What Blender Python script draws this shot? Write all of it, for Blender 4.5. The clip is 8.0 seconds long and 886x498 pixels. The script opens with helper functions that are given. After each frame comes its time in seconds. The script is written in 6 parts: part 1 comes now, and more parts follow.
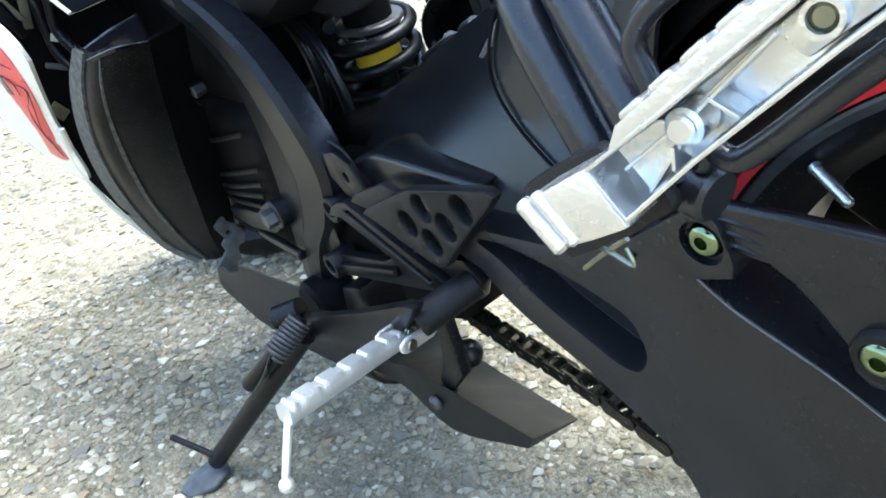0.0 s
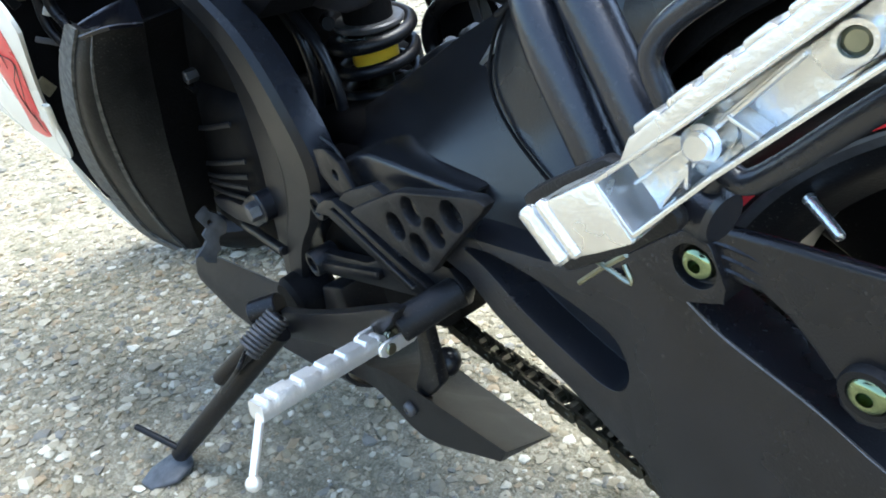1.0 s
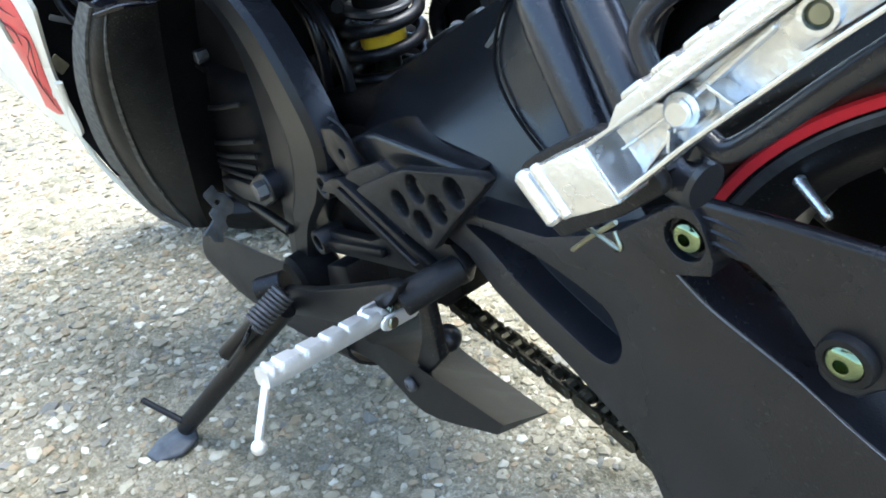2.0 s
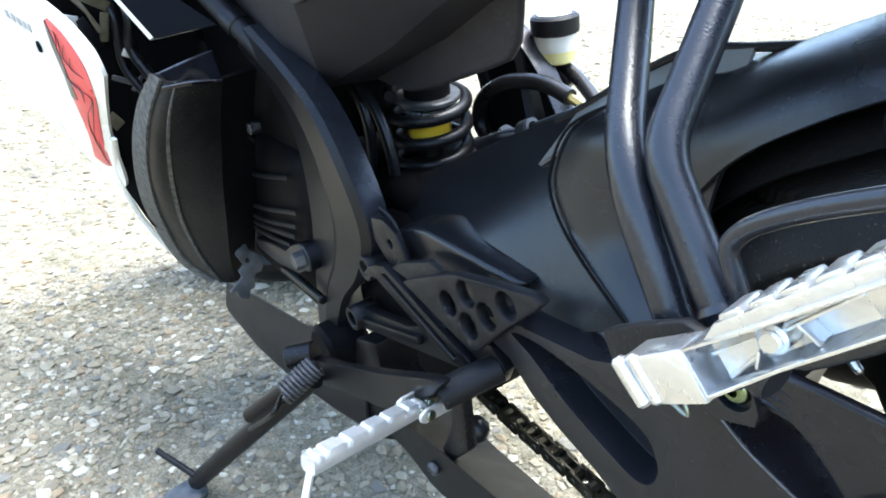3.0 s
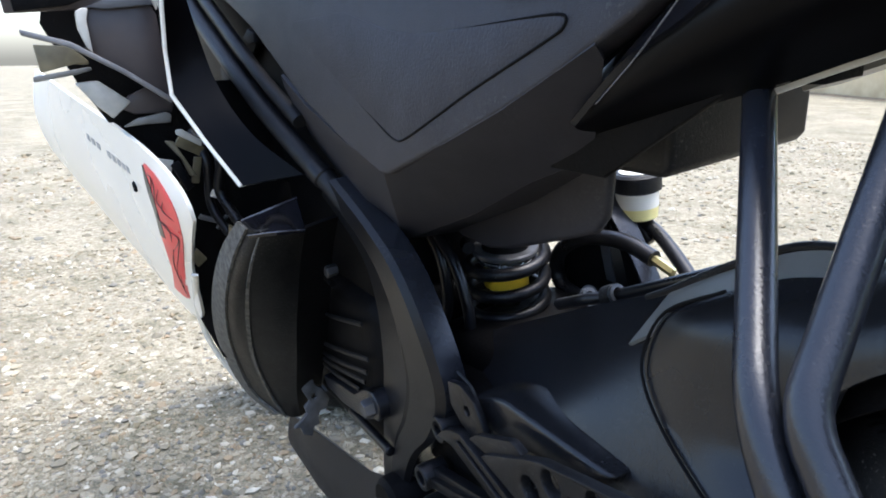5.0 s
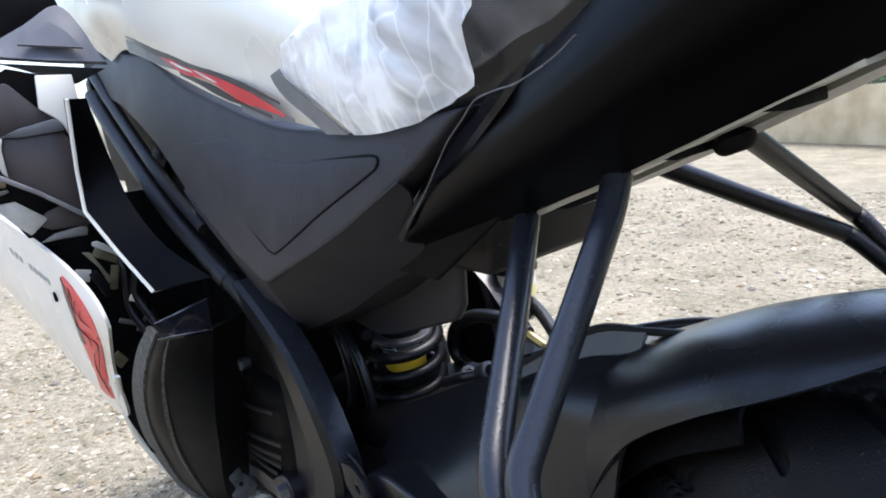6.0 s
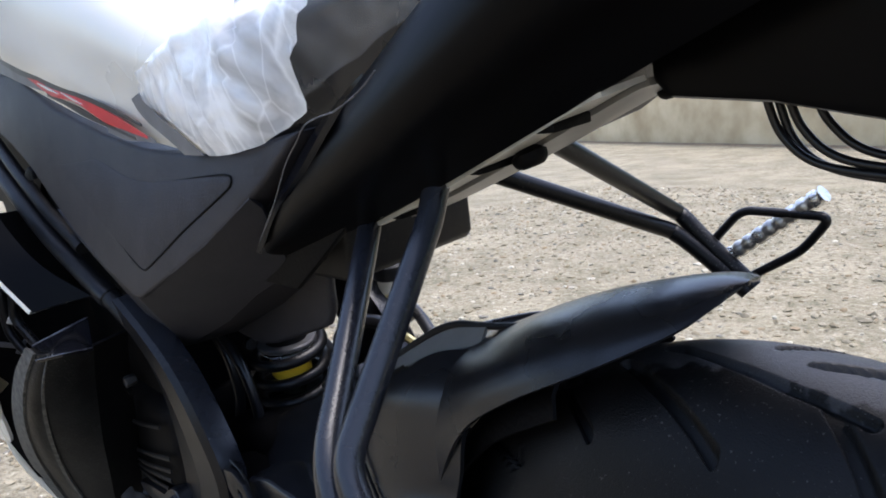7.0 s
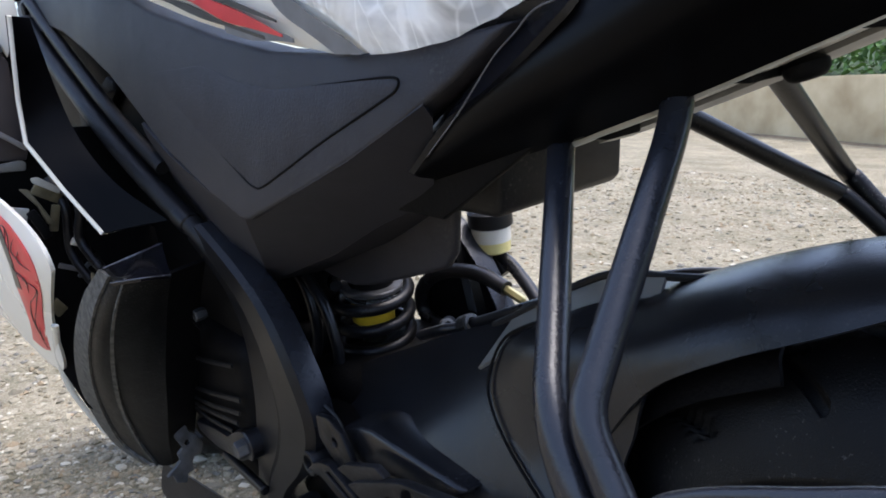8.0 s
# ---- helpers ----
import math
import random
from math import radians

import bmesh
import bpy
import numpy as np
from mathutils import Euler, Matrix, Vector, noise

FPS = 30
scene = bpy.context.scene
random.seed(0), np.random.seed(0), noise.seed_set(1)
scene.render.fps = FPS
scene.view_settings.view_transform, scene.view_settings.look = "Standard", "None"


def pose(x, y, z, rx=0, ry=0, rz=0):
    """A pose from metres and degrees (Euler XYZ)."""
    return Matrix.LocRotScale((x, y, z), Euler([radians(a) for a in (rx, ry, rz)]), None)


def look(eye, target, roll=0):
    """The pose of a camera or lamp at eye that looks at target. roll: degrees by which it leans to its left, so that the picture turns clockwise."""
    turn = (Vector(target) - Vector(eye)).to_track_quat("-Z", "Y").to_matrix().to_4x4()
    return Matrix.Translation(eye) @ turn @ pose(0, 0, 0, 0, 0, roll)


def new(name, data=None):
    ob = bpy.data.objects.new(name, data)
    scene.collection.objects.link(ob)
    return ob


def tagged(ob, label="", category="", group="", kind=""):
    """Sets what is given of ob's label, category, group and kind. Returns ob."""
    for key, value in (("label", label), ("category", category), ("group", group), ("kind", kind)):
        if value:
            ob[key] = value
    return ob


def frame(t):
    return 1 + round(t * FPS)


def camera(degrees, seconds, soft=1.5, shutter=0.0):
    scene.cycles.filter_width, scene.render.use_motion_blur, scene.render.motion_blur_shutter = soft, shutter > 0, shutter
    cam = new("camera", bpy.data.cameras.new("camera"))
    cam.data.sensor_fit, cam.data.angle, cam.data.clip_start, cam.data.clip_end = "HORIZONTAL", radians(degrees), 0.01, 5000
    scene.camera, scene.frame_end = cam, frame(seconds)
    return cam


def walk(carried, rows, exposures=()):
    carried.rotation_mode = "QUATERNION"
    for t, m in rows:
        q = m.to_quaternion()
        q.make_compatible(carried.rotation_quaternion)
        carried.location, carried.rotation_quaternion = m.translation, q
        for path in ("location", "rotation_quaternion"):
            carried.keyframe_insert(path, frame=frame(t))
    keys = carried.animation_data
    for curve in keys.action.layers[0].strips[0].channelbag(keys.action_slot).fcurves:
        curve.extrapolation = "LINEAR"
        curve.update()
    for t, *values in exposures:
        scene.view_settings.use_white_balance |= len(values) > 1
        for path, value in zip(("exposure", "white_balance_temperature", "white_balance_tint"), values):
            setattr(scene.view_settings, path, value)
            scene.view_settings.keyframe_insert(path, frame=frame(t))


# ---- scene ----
# ================= camera =================
cam = camera(62.98, 8.0, soft=1.8)
walk(cam, [
    (0, pose(0.0808, -0.4619, 0.6659, 62.704, 10.913, 52.715)),
    (0.5, pose(0.0670, -0.4619, 0.6587, 62.975, 8.274, 53.150)),
    (1, pose(0.0735, -0.4638, 0.6629, 63.355, 6.520, 53.125)),
    (1.5, pose(0.0869, -0.4610, 0.6572, 64.278, 3.873, 52.952)),
    (1.7, pose(0.0890, -0.4629, 0.6575, 62.811, 6.275, 54.125)),
    (2.8, pose(0.0811, -0.5078, 0.7008, 63.851, 1.297, 53.801)),
    (3, pose(0.0777, -0.5090, 0.7157, 66.504, 1.223, 55.804)),
    (3.5, pose(0.0746, -0.5158, 0.7387, 70.595, 0.167, 57.355)),
    (4, pose(0.0782, -0.5211, 0.7532, 73.391, 0.743, 57.715)),
    (4.2, pose(0.0587, -0.5293, 0.7526, 73.660, 1.231, 60.341)),
    (5.3, pose(0.0395, -0.4975, 0.7708, 75.752, 0.316, 60.381)),
    (5.5, pose(0.0731, -0.4904, 0.7788, 76.838, 0.836, 57.779)),
    (6, pose(0.1452, -0.4755, 0.8039, 79.887, 4.027, 56.854)),
    (6.5, pose(0.2091, -0.4547, 0.8141, 80.078, 6.254, 50.559)),
    (7, pose(0.2101, -0.4638, 0.8092, 79.836, 5.060, 49.800)),
    (7.5, pose(0.1417, -0.4984, 0.7991, 77.687, 2.428, 52.449)),
    (8, pose(0.0880, -0.5134, 0.7753, 77.545, 0.738, 51.364)),
], exposures=[(0, 2.56, 5890, 2), (0.5, 2.44, 5890, 2), (1, 2.44, 5890, 2), (1.5, 2.48, 5890, 2), (1.7, 2.52, 5890, 2), (2.8, 2.72, 5920, 4), (3, 2.70, 5930, 4), (3.5, 2.37, 5960, 5), (4.2, 2.20, 5990, 6), (5.3, 2.00, 6090, 12), (6, 1.88, 6160, 13), (6.5, 1.66, 6200, 14), (7, 1.51, 6200, 14), (7.5, 1.38, 6200, 14), (8, 1.54, 6200, 14)])

# ================= light =================
world = bpy.data.worlds.new("sky")
scene.world = world
world.use_nodes = True
wn = world.node_tree.nodes
sky = wn.new("ShaderNodeTexSky")
sky.sky_type = "NISHITA"
sky.sun_disc = False
sky.sun_elevation = radians(76)
sky.sun_rotation = radians(10)
sky.dust_density = 3.0
world.node_tree.links.new(sky.outputs[0], wn["Background"].inputs[0])
wn["Background"].inputs[1].default_value = 0.15
sun = new("sun", bpy.data.lights.new("sun", "SUN"))
sun.data.energy = 1.35
sun.data.angle = radians(40)
sun.data.color = (1.0, 0.97, 0.92)
sun.matrix_world = look((0.6, 1.3, 6.0), (0, 0, 0))

# ================= materials =================


def mat(name, color, rough=0.5, metal=0.0, vary=0.25, scale=40.0, bump=0.0, bscale=300.0, coat=0.0, spec=0.5, color2=None, dust=0.0):
    """A principled surface with broad and fine variation of tone, gloss and relief."""
    m = bpy.data.materials.new(name)
    m.use_nodes = True
    t = m.node_tree
    b = t.nodes["Principled BSDF"]
    co = t.nodes.new("ShaderNodeTexCoord")
    n1 = t.nodes.new("ShaderNodeTexNoise")
    n1.inputs["Scale"].default_value = scale
    n1.inputs["Detail"].default_value = 6
    t.links.new(co.outputs["Object"], n1.inputs["Vector"])
    ramp = t.nodes.new("ShaderNodeValToRGB")
    c = Vector(color)
    c2 = Vector(color2) if color2 else c * (1 + vary)
    ramp.color_ramp.elements[0].position, ramp.color_ramp.elements[1].position = 0.3, 0.7
    ramp.color_ramp.elements[0].color = (*(c * (1 - vary)), 1)
    ramp.color_ramp.elements[1].color = (*c2, 1)
    t.links.new(n1.outputs["Fac"], ramp.inputs[0])
    tone = ramp.outputs[0]
    if dust:
        n4 = t.nodes.new("ShaderNodeTexNoise")
        n4.inputs["Scale"].default_value = 420
        n4.inputs["Detail"].default_value = 2
        n5 = t.nodes.new("ShaderNodeTexNoise")
        n5.inputs["Scale"].default_value = 14
        n5.inputs["Detail"].default_value = 5
        for nd in (n4, n5):
            t.links.new(co.outputs["Object"], nd.inputs["Vector"])
        speck = t.nodes.new("ShaderNodeMath")
        speck.operation = "MULTIPLY_ADD"
        speck.inputs[1].default_value = 0.35
        t.links.new(n5.outputs["Fac"], speck.inputs[0])
        t.links.new(n4.outputs["Fac"], speck.inputs[2])
        cut = t.nodes.new("ShaderNodeMapRange")
        cut.inputs["From Min"].default_value, cut.inputs["From Max"].default_value = 0.82, 0.95
        cut.inputs["To Max"].default_value = dust
        t.links.new(speck.outputs[0], cut.inputs["Value"])
        mix = t.nodes.new("ShaderNodeMix")
        mix.data_type = "RGBA"
        t.links.new(cut.outputs[0], mix.inputs[0])
        t.links.new(tone, mix.inputs[6])
        mix.inputs[7].default_value = (0.22, 0.21, 0.19, 1)
        tone = mix.outputs[2]
    t.links.new(tone, b.inputs["Base Color"])
    mr = t.nodes.new("ShaderNodeMapRange")
    mr.inputs["To Min"].default_value, mr.inputs["To Max"].default_value = max(0.02, rough - 0.08), min(1, rough + 0.1)
    n3 = t.nodes.new("ShaderNodeTexNoise")
    n3.inputs["Scale"].default_value = scale * 0.35
    n3.inputs["Detail"].default_value = 8
    t.links.new(co.outputs["Object"], n3.inputs["Vector"])
    t.links.new(n3.outputs["Fac"], mr.inputs["Value"])
    t.links.new(mr.outputs[0], b.inputs["Roughness"])
    b.inputs["Metallic"].default_value = metal
    b.inputs["Specular IOR Level"].default_value = spec
    b.inputs["Coat Weight"].default_value = coat
    b.inputs["Coat Roughness"].default_value = 0.08
    if bump:
        n2 = t.nodes.new("ShaderNodeTexNoise")
        n2.inputs["Scale"].default_value = bscale
        n2.inputs["Detail"].default_value = 4
        t.links.new(co.outputs["Object"], n2.inputs["Vector"])
        bp = t.nodes.new("ShaderNodeBump")
        bp.inputs["Strength"].default_value = bump
        bp.inputs["Distance"].default_value = 0.002
        t.links.new(n2.outputs["Fac"], bp.inputs["Height"])
        t.links.new(bp.outputs[0], b.inputs["Normal"])
    return m


def worn_band(m):
    """Grey scuffed running surface along the middle of a tyre, with a ragged edge."""
    t = m.node_tree
    b = t.nodes["Principled BSDF"]
    before = b.inputs["Base Color"].links[0].from_socket
    co = t.nodes.new("ShaderNodeTexCoord")
    xyz = t.nodes.new("ShaderNodeSeparateXYZ")
    t.links.new(co.outputs["Object"], xyz.inputs[0])
    n = t.nodes.new("ShaderNodeTexNoise")
    n.inputs["Scale"].default_value = 70
    n.inputs["Detail"].default_value = 6
    t.links.new(co.outputs["Object"], n.inputs["Vector"])
    edge = t.nodes.new("ShaderNodeMath")
    edge.operation = "MULTIPLY_ADD"
    edge.inputs[1].default_value = 0.05
    t.links.new(n.outputs["Fac"], edge.inputs[0])
    t.links.new(xyz.outputs["Y"], edge.inputs[2])
    band = t.nodes.new("ShaderNodeMapRange")
    band.inputs["From Min"].default_value, band.inputs["From Max"].default_value = 0.000, 0.005
    band.inputs["To Max"].default_value = 0.75
    t.links.new(edge.outputs[0], band.inputs["Value"])
    mix = t.nodes.new("ShaderNodeMix")
    mix.data_type = "RGBA"
    t.links.new(band.outputs[0], mix.inputs[0])
    t.links.new(before, mix.inputs[6])
    mix.inputs[7].default_value = (0.055, 0.054, 0.056, 1)
    t.links.new(mix.outputs[2], b.inputs["Base Color"])


PLASTIC = mat("black_textured_plastic", (0.007, 0.007, 0.008), 0.45, vary=0.2, bump=0.25, bscale=900, spec=0.25, dust=0.2)
PANEL = mat("dark_grey_moulded_plastic", (0.023, 0.0220, 0.026), 0.5, vary=0.15, bump=0.3, bscale=1100, spec=0.28, dust=0.12)
PAD = mat("dimpled_pad_plastic", (0.026, 0.0250, 0.029), 0.58, vary=0.15, bump=0.4, bscale=420, spec=0.28)
SATIN = mat("satin_black_frame_paint", (0.0056, 0.0056, 0.0066), 0.34, vary=0.2, bump=0.08, bscale=500, spec=0.24, dust=0.25)
TUBE = mat("satin_black_tube_paint", (0.013, 0.0140, 0.018), 0.24, vary=0.2, bump=0.1, bscale=700, spec=0.52, dust=0.07)
GLOSS = mat("gloss_black_bodywork", (0.006, 0.006, 0.008), 0.12, vary=0.2, scale=12, spec=0.35)
TAILPAINT = mat("smooth_black_tail_plastic", (0.0022, 0.0021, 0.0025), 0.3, vary=0.2, scale=15, spec=0.07)
SCUFF = mat("scuffed_black_cover", (0.006, 0.0058, 0.0056), 0.45, vary=0.4, scale=60, bump=0.3, bscale=350, spec=0.20, dust=0.3)
DUSTY = mat("dusty_worn_plastic_edge", (0.085, 0.081, 0.070), 0.8, vary=0.5, scale=120, bump=0.4, bscale=500, spec=0.3)
RUBBER = mat("tyre_rubber", (0.004, 0.0039, 0.0043), 0.42, vary=0.4, scale=14, bump=0.25, bscale=900, color2=(0.010, 0.0096, 0.0093), spec=0.18, dust=0.3)
worn_band(RUBBER)
MOULDED = mat("satin_black_moulded_hugger", (0.0100, 0.0102, 0.0116), 0.25, vary=0.2, scale=20, bump=0.1, bscale=700, spec=0.34, dust=0.06)
ARM = mat("powder_coated_black_arm", (0.0088, 0.0090, 0.0110), 0.27, vary=0.25, scale=25, bump=0.15, bscale=900, spec=0.38, dust=0.1)
HOSE = mat("black_hose_rubber", (0.010, 0.010, 0.0115), 0.28, vary=0.2, spec=0.35)
ALU = mat("cast_aluminium", (0.72, 0.715, 0.70), 0.26, metal=0.92, vary=0.07, scale=70, bump=0.2, bscale=400)
BRIGHT = mat("bright_sand_cast_aluminium", (0.76, 0.76, 0.75), 0.36, metal=0.75, vary=0.06, scale=90, bump=0.3, bscale=500)
STEEL = mat("zinc_plated_steel", (0.25, 0.255, 0.19), 0.28, metal=1.0, vary=0.2, scale=90)
ZINC = mat("olive_zinc_plated_bolt", (0.21, 0.26, 0.15), 0.14, metal=1.0, vary=0.25, scale=120)
SPRING = mat("grey_phosphated_spring", (0.06, 0.06, 0.063), 0.35, metal=0.3, vary=0.3, scale=90)
BRASS = mat("brass_fitting", (0.65, 0.55, 0.25), 0.3, metal=0.9, vary=0.2)
WHITE = mat("white_gloss_bodywork", (0.80, 0.765, 0.68), 0.26, vary=0.03, coat=0.08, scale=8)
RED = mat("red_decal", (0.62, 0.03, 0.04), 0.3, vary=0.15, scale=25)
DECAL = mat("black_decal", (0.03, 0.03, 0.03), 0.35, vary=0.3)
GREY = mat("grey_decal", (0.14, 0.14, 0.145), 0.4, vary=0.2)
TORN_GREY = mat("torn_grey_plastic", (0.05, 0.053, 0.058), 0.5, vary=0.4, scale=60, bump=0.4, bscale=200)
# Reflected sky is mixed into this lighter blue-grey.
WINGTOP = mat("sky_tinted_grey_panel", (0.075, 0.078, 0.088), 0.4, vary=0.15, scale=30, bump=0.15, bscale=800)
# Lighter grey for thin beads that draw edge highlights.
BEAD = mat("edge_highlight_bead", (0.11, 0.11, 0.125), 0.25, metal=0.5, vary=0.3, scale=80)
MARK = mat("pale_grey_marking", (0.30, 0.30, 0.30), 0.4, vary=0.25, scale=300)
YELLOW = mat("yellow_bump_stop", (0.75, 0.48, 0.03), 0.35, vary=0.1)
FLUID = mat("yellow_brake_fluid", (0.80, 0.70, 0.30), 0.15, vary=0.05)
CREAM = mat("translucent_reservoir_plastic", (0.80, 0.77, 0.68), 0.25, vary=0.05)
TRAY = mat("grey_plastic_tray", (0.15, 0.148, 0.138), 0.35, vary=0.15, scale=30)
STRIP = mat("pale_grey_bracket_strip", (0.42, 0.41, 0.37), 0.35, vary=0.15, scale=60)
# Brown-grey of the ground mirrored in gloss panels, put into the base colour.
REFLECTED_BROWN = mat("ground_reflection_brown_grey", (0.052, 0.044, 0.044), 0.35, vary=0.15, scale=20, spec=0.3)
OLIVE = mat("olive_inner_shield", (0.16, 0.135, 0.08), 0.5, vary=0.35, scale=40)
# Base lowered towards black so the enclosed recesses' shade sits in the colour.
ENGINE = mat("shade_black_casting", (0.0032, 0.0031, 0.0034), 0.6, vary=0.3, bump=0.3, bscale=250, spec=0.08, dust=0.06)
CHAIN = mat("oily_chain_steel", (0.055, 0.050, 0.034), 0.35, metal=0.8, vary=0.4, scale=120)
CONCRETE = mat("weathered_concrete_wall", (0.47, 0.355, 0.19), 0.9, vary=0.3, scale=1.6, bump=0.5, bscale=25, color2=(0.58, 0.48, 0.30))

# ================= mesh helpers =================


def smooth_mesh(bm, angle=40):
    for f in bm.faces:
        f.smooth = True
    for e in bm.edges:
        if len(e.link_faces) == 2 and e.calc_face_angle(0) > radians(angle):
            e.smooth = False


def part(name, bm, material, parent=None, label="", sharp=40):
    """Links a bmesh as one mesh object under a thing or a part."""
    bmesh.ops.recalc_face_normals(bm, faces=bm.faces)
    smooth_mesh(bm, sharp)
    me = bpy.data.meshes.new(name)
    bm.to_mesh(me)
    bm.free()
    me.materials.append(material)
    ob = new(name, me)
    ob.parent = parent
    if label:
        tagged(ob, label)
    return ob


def bevel(bm, w, segs=2, angle=30):
    es = [e for e in bm.edges if len(e.link_faces) == 2 and e.calc_face_angle(0) > radians(angle)]
    bmesh.ops.bevel(bm, geom=es, offset=w, segments=segs, profile=0.5, affect="EDGES", clamp_overlap=True)


def spline(pts, n=8, closed=False):
    """A Catmull-Rom curve through points."""
    P = [Vector(p) for p in pts]
    out = []
    k = len(P)
    for i in range(k if closed else k - 1):
        a = P[(i - 1) % k] if closed or i else P[0] * 2 - P[1]
        b, c = P[i], P[(i + 1) % k]
        d = P[(i + 2) % k] if closed or i + 2 < k else P[-1] * 2 - P[-2]
        for j in range(n):
            t = j / n
            out.append(0.5 * (2 * b + (c - a) * t + (2 * a - 5 * b + 4 * c - d) * t * t + (3 * b - a - 3 * c + d) * t ** 3))
    if not closed:
        out.append(P[-1])
    return out


def sweep(bm, path, r, segs=14, closed=False, flat=1.0, caps=True):
    """A tube of radius r (a number or a function of 0..1) along a path."""
    k = len(path)
    rings = []
    up = None
    for i, p in enumerate(path):
        a = path[(i - 1) % k] if closed or i else path[0]
        b = path[(i + 1) % k] if closed or i < k - 1 else path[-1]
        d = (b - a).normalized()
        if up is None:
            up = d.cross(Vector((0.3, 0.2, 1))).normalized()
        up = (up - d * up.dot(d)).normalized()
        side = d.cross(up)
        rad = r(i / max(1, k - 1)) if callable(r) else r
        rings.append([bm.verts.new(p + (up * math.cos(s) + side * math.sin(s) * flat) * rad)
                      for s in (2 * math.pi * j / segs for j in range(segs))])
    for i in range(k if closed else k - 1):
        A, B = rings[i], rings[(i + 1) % k]
        for j in range(segs):
            bm.faces.new((A[j], A[(j + 1) % segs], B[(j + 1) % segs], B[j]))
    if caps and not closed:
        bm.faces.new(rings[0])
        bm.faces.new(rings[-1])
    return bm


def tube(pts, r, n=8, segs=14, smooth=True, **kw):
    return sweep(bmesh.new(), spline(pts, n) if smooth else [Vector(p) for p in pts], r, segs, **kw)


def lathe(bm, profile, origin, axis, segs=32, closed=False):
    """Turns (along, radius) pairs round an axis."""
    axis = Vector(axis).normalized()
    u = axis.orthogonal().normalized()
    v = axis.cross(u)
    o = Vector(origin)
    rings = []
    for a, r in profile:
        rings.append([bm.verts.new(o + axis * a + (u * math.cos(s) + v * math.sin(s)) * max(r, 1e-5))
                      for s in (2 * math.pi * j / segs for j in range(segs))])
    n = len(rings)
    for i in range(n if closed else n - 1):
        A, B = rings[i], rings[(i + 1) % n]
        for j in range(segs):
            bm.faces.new((A[j], A[(j + 1) % segs], B[(j + 1) % segs], B[j]))
    if not closed:
        bm.faces.new(rings[0])
        bm.faces.new(rings[-1])
    return bm


def rod(p0, p1, r, r1=None, segs=20, edge=0.0015):
    p0, p1 = Vector(p0), Vector(p1)
    l = (p1 - p0).length
    r1 = r if r1 is None else r1
    e = min(edge, r * 0.4, l * 0.3)
    return lathe(bmesh.new(), [(0, r - e), (e, r), (l - e, r1), (l, r1 - e)], p0, p1 - p0, segs)


def plate(outline, y0, y1, holes=(), floor=None, edge=0.0015, curve=0, segs=2):
    """A plate cut from an outline in the bike's side plane, between y0 (near face) and y1, with holes through it or down to a floor."""
    bm = bmesh.new()
    if curve:
        outline = [(p.x, p.z) for p in spline([(x, 0, z) for x, z in outline], curve, True)]
    loops = [outline, *holes]
    front, back = [], []
    for lp in loops:
        A = [bm.verts.new((x, y0, z)) for x, z in lp]
        yb = floor if floor is not None and lp is not outline else y1
        B = [bm.verts.new((x, yb, z)) for x, z in lp]
        front.append(A)
        back.append(B)
        k = len(lp)
        for j in range(k):
            bm.faces.new((A[j], A[(j + 1) % k], B[(j + 1) % k], B[j]))
    def fill(rings):
        es = []
        for A in rings:
            es += [bm.edges.get((A[j], A[(j + 1) % len(A)])) for j in range(len(A))]
        bmesh.ops.triangle_fill(bm, use_beauty=True, use_dissolve=False, edges=es)
    fill(front)
    if floor is not None:
        for B in back[1:]:
            fill([B])
        fill(back[:1])
    else:
        fill(back)
    bmesh.ops.recalc_face_normals(bm, faces=bm.faces)
    if edge:
        bevel(bm, edge, segs, 40)
    return bm


def lean_to(bm, a, bx, cz):
    """Shifts a plate built round y = 0 onto the plane y = a + bx * x + cz * z."""
    for v in bm.verts:
        v.co.y += a + bx * v.co.x + cz * v.co.z
    return bm


def circle(x, z, r, n=16):
    return [(x + r * math.cos(2 * math.pi * j / n), z + r * math.sin(2 * math.pi * j / n)) for j in range(n)]


def patch(grid, nu=6, nv=6, thick=0.003, out=None):
    """A smooth sheet through rows of points, with thickness."""
    rows = [spline(r, nu) for r in grid]
    cols = [spline([r[i] for r in rows], nv) for i in range(len(rows[0]))]
    bm = bmesh.new()
    V = [[bm.verts.new(p) for p in c] for c in cols]
    fs = []
    for i in range(len(V) - 1):
        for j in range(len(V[0]) - 1):
            fs.append(bm.faces.new((V[i][j], V[i + 1][j], V[i + 1][j + 1], V[i][j + 1])))
    if out:
        bm.normal_update()
        sgn = 1 if sum(f.normal.dot(Vector(out)) for f in fs) > 0 else -1
        B = [[bm.verts.new(v.co - v.normal * thick * sgn) for v in c] for c in V]
        n, m = len(V) - 1, len(V[0]) - 1
        for i in range(n):
            for j in range(m):
                bm.faces.new((B[i][j], B[i][j + 1], B[i + 1][j + 1], B[i + 1][j]))
        rim = [(i, 0) for i in range(n)] + [(n, j) for j in range(m)] + [(i, m) for i in range(n, 0, -1)] + [(0, j) for j in range(m, 0, -1)]
        for (i, j), (k, l) in zip(rim, rim[1:] + rim[:1]):
            bm.faces.new((V[i][j], V[k][l], B[k][l], B[i][j]))
    elif thick:
        bmesh.ops.recalc_face_normals(bm, faces=bm.faces)
        bmesh.ops.solidify(bm, geom=bm.faces[:], thickness=thick)
    return bm


